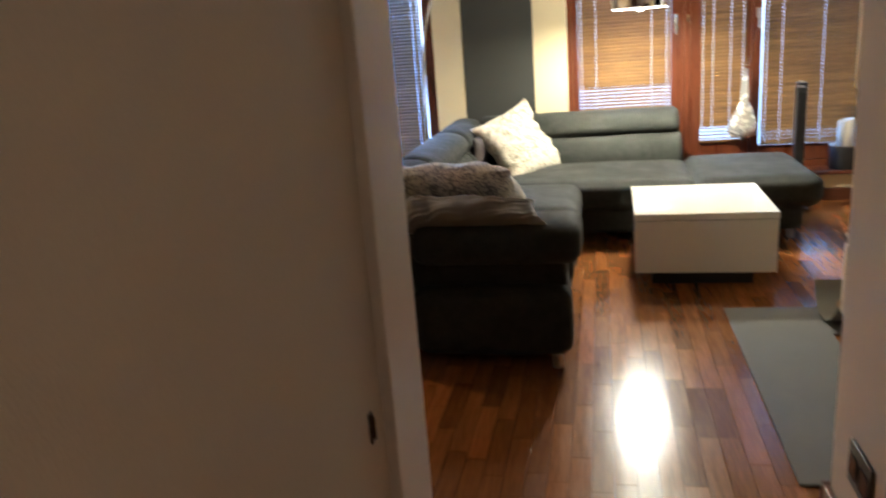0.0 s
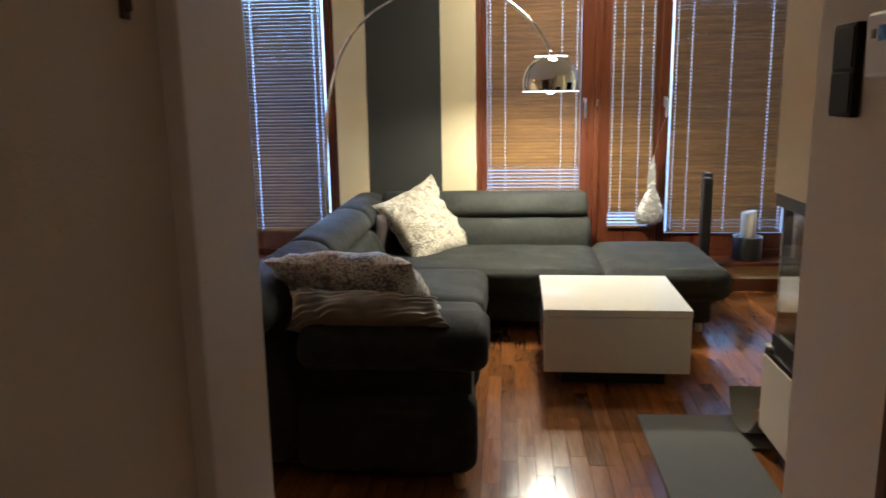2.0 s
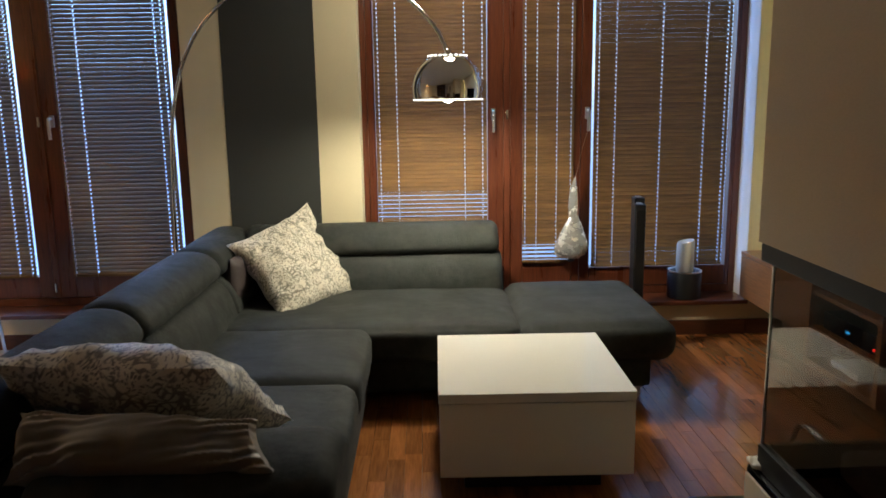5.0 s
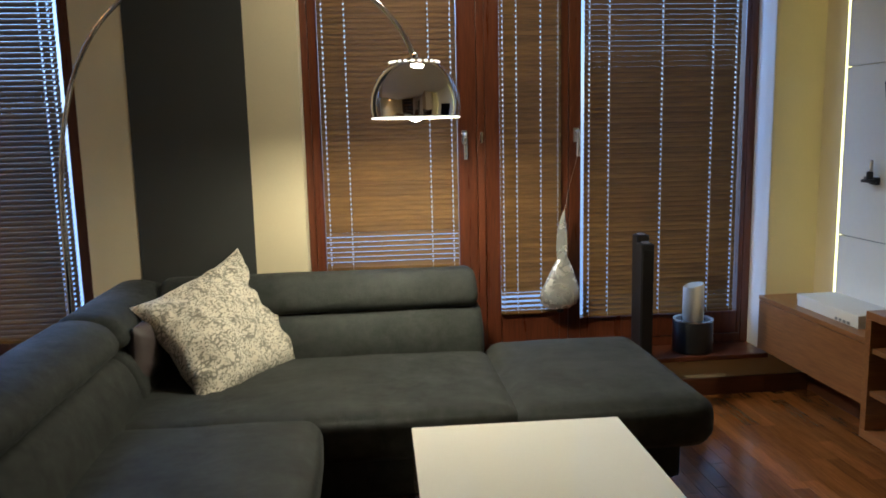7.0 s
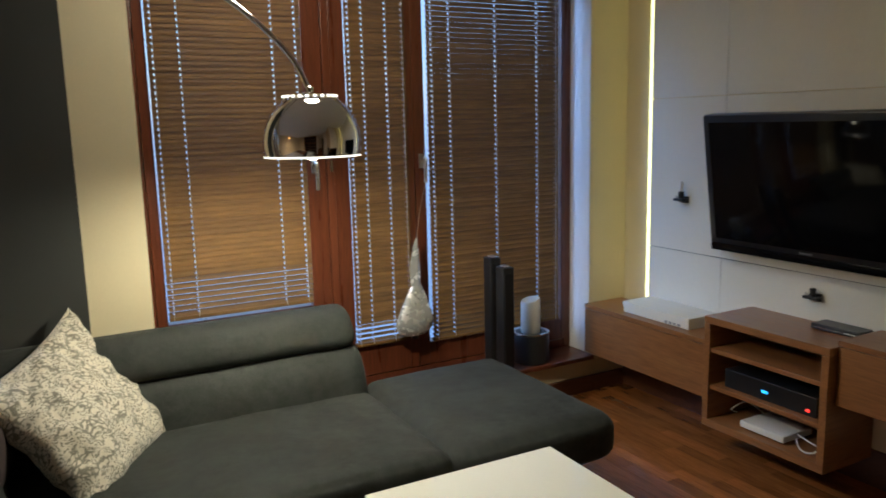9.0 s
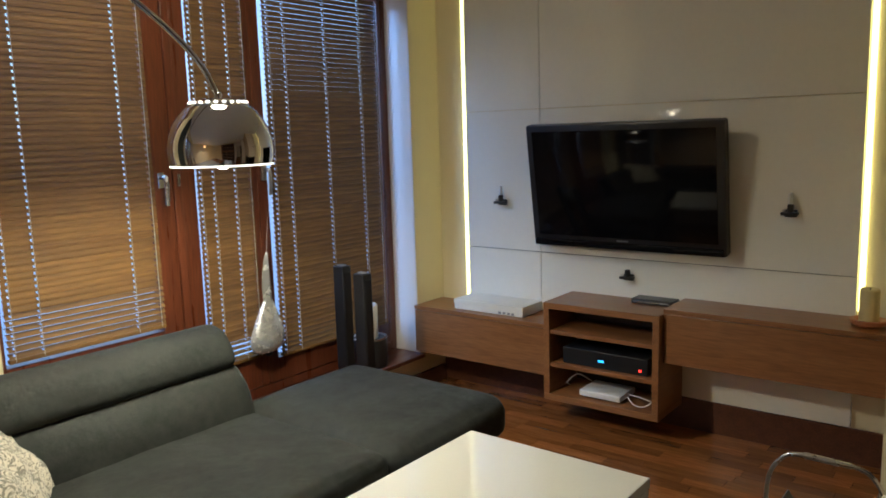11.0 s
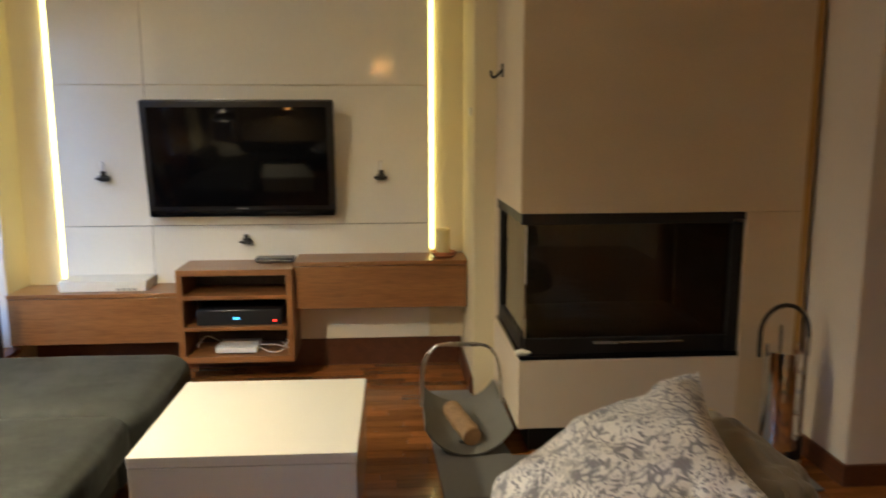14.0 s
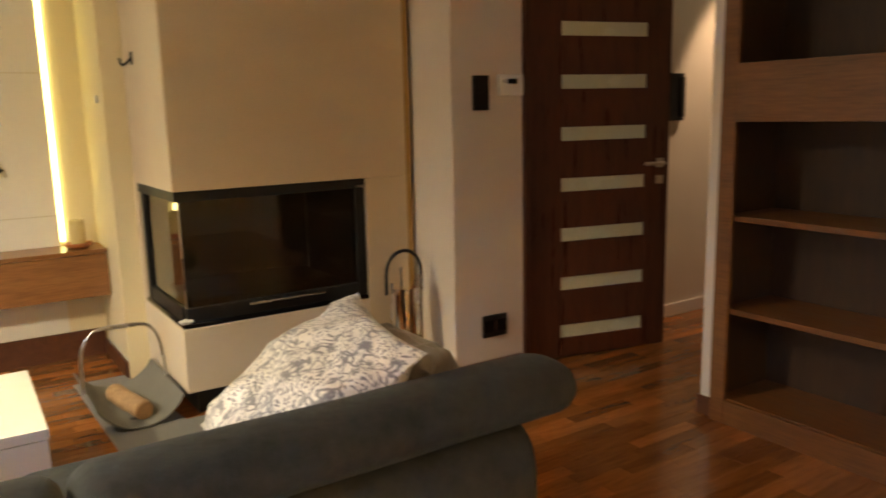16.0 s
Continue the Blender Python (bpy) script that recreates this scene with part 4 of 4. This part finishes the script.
vs = thing("hanging_ornament", (2.24, 6.95, 0.47), "hammered silver drop ornament hanging from the window handle", "ornament")
body = bmesh.new()
rings = []
for k in range(19):
    t = k / 18
    z = 0.462 + 0.29 * t
    w = 0.108 * math.sin(math.pi * min(1.0, 0.16 + 0.84 * t ** 0.72)) ** 0.8 * (1 - 0.35 * t) * (1 + 0.04 * math.sin(9 * t))
    w = max(w, 0.006)
    cx = 2.238 + 0.022 * t
    rings.append([body.verts.new((cx + w * math.cos(2 * math.pi * j / 20), 6.95 + 0.42 * w * math.sin(2 * math.pi * j / 20), z)) for j in range(20)])
for a, b in zip(rings, rings[1:]):
    for j in range(20):
        body.faces.new((a[j], a[(j + 1) % 20], b[(j + 1) % 20], b[j]))
body.faces.new(rings[0][::-1])
body.faces.new(rings[-1])
part("bulb", body, M_SILVER, vs)
blade = bmesh.new()
prev = []
for k in range(12):
    t = k / 11
    z = 0.69 + 0.26 * t
    w = 0.004 + 0.036 * math.sin(math.pi * min(1, 0.25 + 0.75 * t)) ** 0.8
    prev.append([blade.verts.new(c) for c in ((2.262 - w, 6.945, z), (2.262, 6.935, z), (2.262 + 0.4 * w, 6.945, z), (2.262, 6.952, z))])
for a, b in zip(prev, prev[1:]):
    for j in range(4):
        blade.faces.new((a[j], a[(j + 1) % 4], b[(j + 1) % 4], b[j]))
blade.faces.new(prev[0][::-1])
blade.faces.new(prev[-1])
part("blade", blade, M_SILVER, vs, "narrow silver leaf tip")
part("cord", sweep(curve([(2.262, 6.945, 0.945), (2.30, 6.965, 1.1), (2.342, 6.975, 1.235)], 6), 0.0007, 5), M_CORD, vs)
part("bead", rod((2.243, 6.95, 0.44), 0.018, 0.035), M_IRON, vs)

# dining chair by the far window
CX = -1.10
cz = thing("dining_chair", (CX, 6.35, 0), "dark plywood dining chair with chrome legs", "chair")
bk = bmesh.new()
rows = []
for k in range(13):
    t = k / 12
    z, y = 0.44 + 0.53 * t, 6.47 + 0.10 * t ** 1.5
    rows.append([bk.verts.new((CX + 0.20 * u, y - 0.03 * u * u + th, z)) for th in (0, 0.012) for u in ([-1, -0.6, -0.2, 0.2, 0.6, 1] if th == 0 else [1, 0.6, 0.2, -0.2, -0.6, -1])])
for a, b in zip(rows, rows[1:]):
    for j in range(12):
        bk.faces.new((a[j], a[(j + 1) % 12], b[(j + 1) % 12], b[j]))
bk.faces.new(rows[0][::-1])
bk.faces.new(rows[-1])
part("backrest", bk, M_CHAIRW, cz)
part("seat", soft_box(CX - 0.20, CX + 0.20, 6.08, 6.48, 0.435, 0.452, 0.008, 0.004, 8), M_CHAIRW, cz)
for sx in (CX - 0.17, CX + 0.17):
    part("leg", sweep(curve([(sx, 6.12, 0.0), (sx, 6.13, 0.30), (sx, 6.16, 0.41), (sx, 6.24, 0.425), (sx, 6.40, 0.425)], 6), 0.010, 10), M_CHROME, cz)
    part("leg", sweep(curve([(sx, 6.52, 0.0), (sx, 6.48, 0.30), (sx, 6.45, 0.41), (sx, 6.36, 0.427)], 6), 0.010, 10), M_CHROME, cz)

# ---- hearth corner ----
mat_bm = bmesh.new()
pts = [(1.80, 3.20), (2.19, 3.20), (2.19, 4.34), (3.0, 4.44), (3.0, 4.69), (1.80, 4.65)]
lo, hi = [mat_bm.verts.new((x, y, 0.002)) for x, y in pts], [mat_bm.verts.new((x, y, 0.010)) for x, y in pts]
mat_bm.faces.new(lo[::-1])
mat_bm.faces.new(hi)
for k in range(len(pts)):
    mat_bm.faces.new((lo[k], lo[(k + 1) % len(pts)], hi[(k + 1) % len(pts)], hi[k]))
lone("hearth_mat", mat_bm, M_RUG, "flat grey mat on the floor round the fireplace", "mat")

bs = thing("log_basket", (2.50, 4.55, 0.011), "grey curved log basket with a steel hoop handle", "log basket")
tr = bmesh.new()
n1, n2 = 14, 22
outer = []
for s_, off in ((0, 0.0), (1, 0.006)):
    g = []
    for i in range(n1 + 1):
        u = i / n1
        x = 2.20 + 0.62 * u
        row = []
        for j in range(n2 + 1):
            a = radians(-62 + 124 * j / n2)
            r = 0.215 - off
            row.append(tr.verts.new((x + 0.05 * math.cos(a * 1.4) * (u - 0.5) * 0.4, 4.52 + r * math.sin(a) * 0.98, 0.228 - r * math.cos(a))))
        g.append(row)
    outer.append(g)
for s_, g in enumerate(outer):
    for i in range(n1):
        for j in range(n2):
            f = (g[i][j], g[i + 1][j], g[i + 1][j + 1], g[i][j + 1])
            tr.faces.new(f if s_ else f[::-1])
a, b = outer
for i in range(n1):
    for j in (0, n2):
        tr.faces.new((a[i][j], a[i + 1][j], b[i + 1][j], b[i][j]))
for j in range(n2):
    for i in (0, n1):
        tr.faces.new((a[i][j], b[i][j], b[i][j + 1], a[i][j + 1]))
part("trough", tr, M_FELT, bs)
part("hoop", sweep(curve([(2.52, 4.335, 0.11), (2.52, 4.35, 0.29), (2.52, 4.38, 0.365), (2.52, 4.44, 0.398), (2.52, 4.60, 0.402), (2.52, 4.66, 0.375), (2.52, 4.70, 0.29), (2.52, 4.705, 0.11)], 8), 0.0075, 12), M_STEEL, bs, "steel hoop handle")
part("grip", sweep([(2.52, 4.45, 0.399), (2.52, 4.59, 0.4025)], 0.0105, 12), M_STEEL, bs)
part("rest", box(2.30, 2.33, 4.42, 4.62, 0.0115, 0.022, 0.002), M_IRON, bs)
lg = thing("firewood_log", (2.42, 4.53, 0.05), "short birch log lying in the basket", "firewood")
part("bark", sweep([(2.27 + 0.04 * k, 4.50 + 0.008 * k, 0.064 + 0.002 * math.sin(k)) for k in range(9)], [0.042, 0.045, 0.044, 0.043, 0.046, 0.044, 0.043, 0.045, 0.043], 18), M_BARK, lg)
part("cut_end", sweep([(2.262, 4.4985, 0.064), (2.271, 4.5005, 0.064)], 0.038, 18), M_ENDG, lg)

# fire tools between chimney and wall stub
TY = 3.28
ft = thing("fire_tool_stand", (2.02, TY, 0.011), "steel fire tool stand with an arched black handle", "fire tools")
part("base", lathe([(0, 0), (0.085, 0), (0.09, 0.006), (0.085, 0.014), (0, 0.016)], (2.02, TY, 0.0115), 32), M_IRON, ft)
hoop = [(2.02, TY + 0.10 * math.cos(radians(a)), 0.565 + 0.115 * math.sin(radians(a))) for a in range(0, 181, 15)]
part("arched_handle", sweep([(2.02, TY + 0.10, 0.47)] + hoop + [(2.02, TY - 0.10, 0.47)], 0.009, 12), M_IRON, ft, "arched black handle")
part("upright", sweep([(2.02, TY + 0.015, 0.02), (2.02, TY + 0.015, 0.60)], 0.006, 10), M_STEEL, ft)
part("steel_plate", lathe([(0.075, 0.10), (0.078, 0.10), (0.078, 0.50), (0.075, 0.50), (0.075, 0.10)], (2.02, TY, 0), 20, arc=130, start=95), M_CHROME, ft, "curved polished steel plate")
part("wooden_plate", lathe([(0.068, 0.10), (0.072, 0.10), (0.072, 0.49), (0.068, 0.49), (0.068, 0.10)], (2.02, TY, 0), 14, arc=70, start=225), M_OAKX, ft, "brown inner plate")
for z in (0.16, 0.25, 0.34, 0.42):
    part("bolt", rod((1.948, TY - 0.035, z), 0.011, 0.014, 12), M_STEEL, ft, "round steel bolt head")
for dy, z0 in ((-0.075, 0.06), (0.06, 0.10)):
    part("tool", sweep([(2.04, TY + dy, z0), (2.04, TY + dy, 0.52)], 0.007, 8), M_STEEL, ft)
part("brush", soft_box(2.00, 2.05, TY - 0.10, TY - 0.05, 0.03, 0.15, 0.012, 0.0, 5, 0.003), M_IRON, ft)
part("poker", sweep([(2.01, TY - 0.088, 0.02), (2.01, TY - 0.088, 0.55)], 0.010, 10), M_STEEL, ft)

cr = bmesh.new()
bmesh.ops.create_icosphere(cr, subdivisions=3, radius=0.022, matrix=Matrix.Translation((2.225, 4.295, 0.447)) @ Matrix.Diagonal((1.0, 1.5, 0.55, 1)))
for v in cr.verts:
    v.co += 0.008 * noise.noise_vector(v.co * 60)
lone("crumpled_paper", cr, M_CARD, "small crumpled white paper on the hearth edge", "paper")
hk = thing("wall_hook", (2.73, 4.318, 1.61), "small dark metal hook on the chimney side", "hook")
part("plate", box(2.715, 2.745, 4.3165, 4.323, 1.60, 1.66, 0.002), M_IRON, hk)
part("prong", sweep(curve([(2.73, 4.322, 1.63), (2.73, 4.345, 1.605), (2.73, 4.365, 1.60), (2.73, 4.372, 1.63)], 6), 0.006, 8), M_IRON, hk)
sw2 = thing("wall_button", (3.1, 4.422, 1.45), "small white button on the niche wall", "switch")
part("cap", box(3.085, 3.115, 4.4205, 4.432, 1.43, 1.47, 0.003), M_WHITEP, sw2)

# controls on the wall stub
ct = thing("control_panel", (1.845, 2.925, 1.35), "black two-key control panel on the wall", "switch")
part("plate", box(1.832, 1.8485, 2.88, 2.972, 1.35, 1.515, 0.003), M_MATTE, ct)
part("key", box(1.829, 1.8325, 2.885, 2.967, 1.436, 1.509, 0.002), M_MATTE, ct)
part("key", box(1.829, 1.8325, 2.885, 2.967, 1.356, 1.429, 0.002), M_MATTE, ct)
th = thing("thermostat", (1.845, 2.74, 1.42), "white room thermostat with a small display", "thermostat")
part("case", box(1.822, 1.8485, 2.672, 2.822, 1.418, 1.522, 0.006), M_WHITEP, th)
part("display", box(1.820, 1.8225, 2.715, 2.775, 1.475, 1.500, 0.001), M_SCREEN, th)
part("key", box(1.820, 1.8225, 2.785, 2.80, 1.48, 1.495, 0.001), M_INK, th)
so = thing("double_socket", (1.845, 2.85, 0.2), "black double wall socket", "socket")
part("plate", box(1.838, 1.8485, 2.775, 2.93, 0.205, 0.320, 0.003), M_BLACK, so)
for y in (2.813, 2.892):
    part("outlet", box(1.8355, 1.8385, y - 0.03, y + 0.03, 0.232, 0.292, 0.003), M_SCREEN, so)

# ---- door ----
door = tagged(new("door_1"), "dark mahogany door with seven frosted glass strips, standing open", kind="structure")
door.location = (1.905, 2.615, 0)
door.rotation_euler = (0, 0, math.atan2(1.772 - 2.62, 1.72 - 1.925))
zs = [0.113 + 0.2675 * k for k in range(7)]
rows = [(0.0, 0.215, -0.022, 0.022, 0.008, 2.05), (0.735, 0.885, -0.022, 0.022, 0.008, 2.05)]
edges = [0.008] + [v for z in zs for v in (z, z + 0.072)] + [2.05]
for a, b in zip(edges[::2], edges[1::2]):
    rows.append((0.215, 0.735, -0.022, 0.022, a, b))


def at_door(bm):
    bmesh.ops.translate(bm, verts=bm.verts, vec=door.location)
    return bm


part("leaf", at_door(boxes(rows, bev=0.002)), M_DOOR, door)
for z in zs:
    part("pane", at_door(box(0.21, 0.74, -0.012, 0.012, z - 0.003, z + 0.075, 0.001)), M_FROST, door, "frosted greenish glass strip")
for sgn in (1, -1):
    h = part("door_handle", at_door(box(0.805, 0.850, sgn * 0.022 - 0.004, sgn * 0.022 + 0.004, 1.02, 1.07, 0.002)), M_STEEL, door, "square steel rose and lever")
    part("lever", at_door(sweep([(0.828, sgn * 0.026, 1.045), (0.828, sgn * 0.065, 1.045), (0.815, sgn * 0.072, 1.045), (0.70, sgn * 0.072, 1.045)], 0.010, 10)), M_STEEL, h)
    part("keyhole_rose", at_door(box(0.805, 0.850, sgn * 0.022 - 0.004, sgn * 0.022 + 0.004, 0.93, 0.975, 0.002)), M_STEEL, door)
part("lock_plate", at_door(box(0.884, 0.8875, -0.011, 0.011, 0.90, 1.14, 0.001)), M_STEEL, door, "steel lock faceplate")
part("hinge", at_door(rod((-0.004, -0.026, 0.25), 0.008, 0.09)), M_STEEL, door)
part("hinge", at_door(rod((-0.004, -0.026, 1.75), 0.008, 0.09)), M_STEEL, door)
ic = thing("intercom", (2.04, 1.28, 1.25), "dark wall intercom handset in the corridor", "intercom")
part("body", box(2.034, 2.0585, 1.20, 1.34, 1.26, 1.55, 0.008), M_BLACK, ic)
part("handset", box(2.018, 2.035, 1.205, 1.255, 1.28, 1.53, 0.01), M_BLACK, ic)

# ---- bookcase ----
bc = thing("bookcase", (-0.2, 2.27, 0), "large brown wooden bookcase with empty shelves", "bookcase")
X0, X1, Y0, Y1 = -1.30, 0.825, 2.085, 2.44
# this side and the back carry the inner shade in their colour
part("side", box(X1 - 0.025, X1, Y0, Y1 - 0.001, 0.0, 2.4, 0.002), M_BOOKSHADE, bc)
part("side", box(X0, X0 + 0.025, Y0, Y1 - 0.001, 0.0, 2.4, 0.002), M_BOOK, bc)
part("stile", box(X1 - 0.070, X1 + 0.001, Y1, Y1 + 0.02, 0.0, 2.4, 0.002), M_BOOK, bc)
part("stile", box(X0, X0 + 0.09, Y1, Y1 + 0.02, 0.0, 2.4, 0.002), M_BOOK, bc)
part("rail", box(X0 + 0.091, X1 - 0.071, Y1, Y1 + 0.019, 1.283, 1.512, 0.002), M_BOOK, bc, "broad middle rail")
part("plinth_board", box(X0 + 0.091, X1 - 0.071, Y1, Y1 + 0.019, 0.0, 0.105, 0.002), M_BOOK, bc)
part("back", box(X0 + 0.0255, X1 - 0.0255, Y0, Y0 + 0.012, 0.0, 2.4, 0.001), M_BOOKSHADE, bc)
for z in (0.085, 0.483, 0.877, 1.29, 1.485, 1.93, 2.375):
    part("shelf", box(X0 + 0.026, X1 - 0.026, Y0 + 0.0125, Y1 - 0.002, z, z + 0.024, 0.002), M_BOOK, bc)
part("divider", box(-0.45, -0.425, Y0 + 0.0125, Y1 - 0.003, 0.11, 1.288, 0.002), M_BOOK, bc)

# ---- floor pieces ----
WX = -0.02


def plank_mesh(w, l):
    me = bpy.data.meshes.new("plank")
    b = box(0.0003, w - 0.0003, 0.0003, l - 0.0003, -0.0115, 0.0, 0.0007, seg=1)
    b.to_mesh(me)
    b.free()
    me.materials.append(M_PARQ)
    return me


parquet = tagged(new("parquet"), "glossy reddish merbau parquet strips", kind="structure")
PW, PL = 0.068, 0.36
shared = plank_mesh(PW, PL)
count = 0
rnd = random.Random(7)


def in_room(x, y):
    if y < 2.45:
        return 0.80 < x < 2.06 or (x >= -3.2 and 2.2 < y)
    return x > WX or y < 3.25


verts, faces = [], []
cols = int((3.52 - WX) / PW)
for i in range(-int(3.2 / PW), cols + 1):
    x = WX + i * PW
    y = -1.2 + rnd.uniform(-PL, 0)
    while y < 6.85:
        cx, cy = x + PW / 2, y + PL / 2
        if in_room(cx, cy) and cx < 3.51:
            if 0.95 < cx < 2.3 and 2.9 < cy < 5.6 and count < 300 and y + PL < 6.84:
                ob = new("plank", shared)
                ob.parent = parquet
                ob.location = (x, y, rnd.uniform(-0.0004, 0.0))
                count += 1
            else:
                z = rnd.uniform(-0.0004, 0.0)
                k = len(verts)
                y1 = min(y + PL, 6.838)
                for zz, e in ((-0.0115, 0.0), (z, 0.0005)):
                    verts += [(x + 0.0003 + e, y + 0.0003 + e, zz), (x + PW - 0.0003 - e, y + 0.0003 + e, zz), (x + PW - 0.0003 - e, y1 - 0.0003 - e, zz), (x + 0.0003 + e, y1 - 0.0003 - e, zz)]
                faces += [(k + 4, k + 5, k + 6, k + 7)] + [(k + a, k + (a + 1) % 4, k + 4 + (a + 1) % 4, k + 4 + a) for a in range(4)]
        y += PL
me = bpy.data.meshes.new("planks")
me.from_pydata(verts, [], faces)
me.materials.append(M_PARQ)
planks = new("planks", me)
planks.parent = parquet
tagged(planks, kind="stuff")

tiles = tagged(new("floor_tiles"), "large pale glossy floor tiles beside the sofa", kind="structure")
tm = bpy.data.meshes.new("tile")
b = box(0.0015, 0.5985, 0.0015, 0.5985, -0.0115, 0.0, 0.0015, seg=1)
b.to_mesh(tm)
b.free()
tm.materials.append(M_TILE)
for i in range(6):
    for j in range(6):
        x, y = WX - 0.6 * (i + 1), 3.26 + 0.6 * j
        if x < -3.2 - 0.45:
            continue
        ob = new("tile", tm)
        ob.parent = tiles
        ob.location = (x, y, -0.0005)
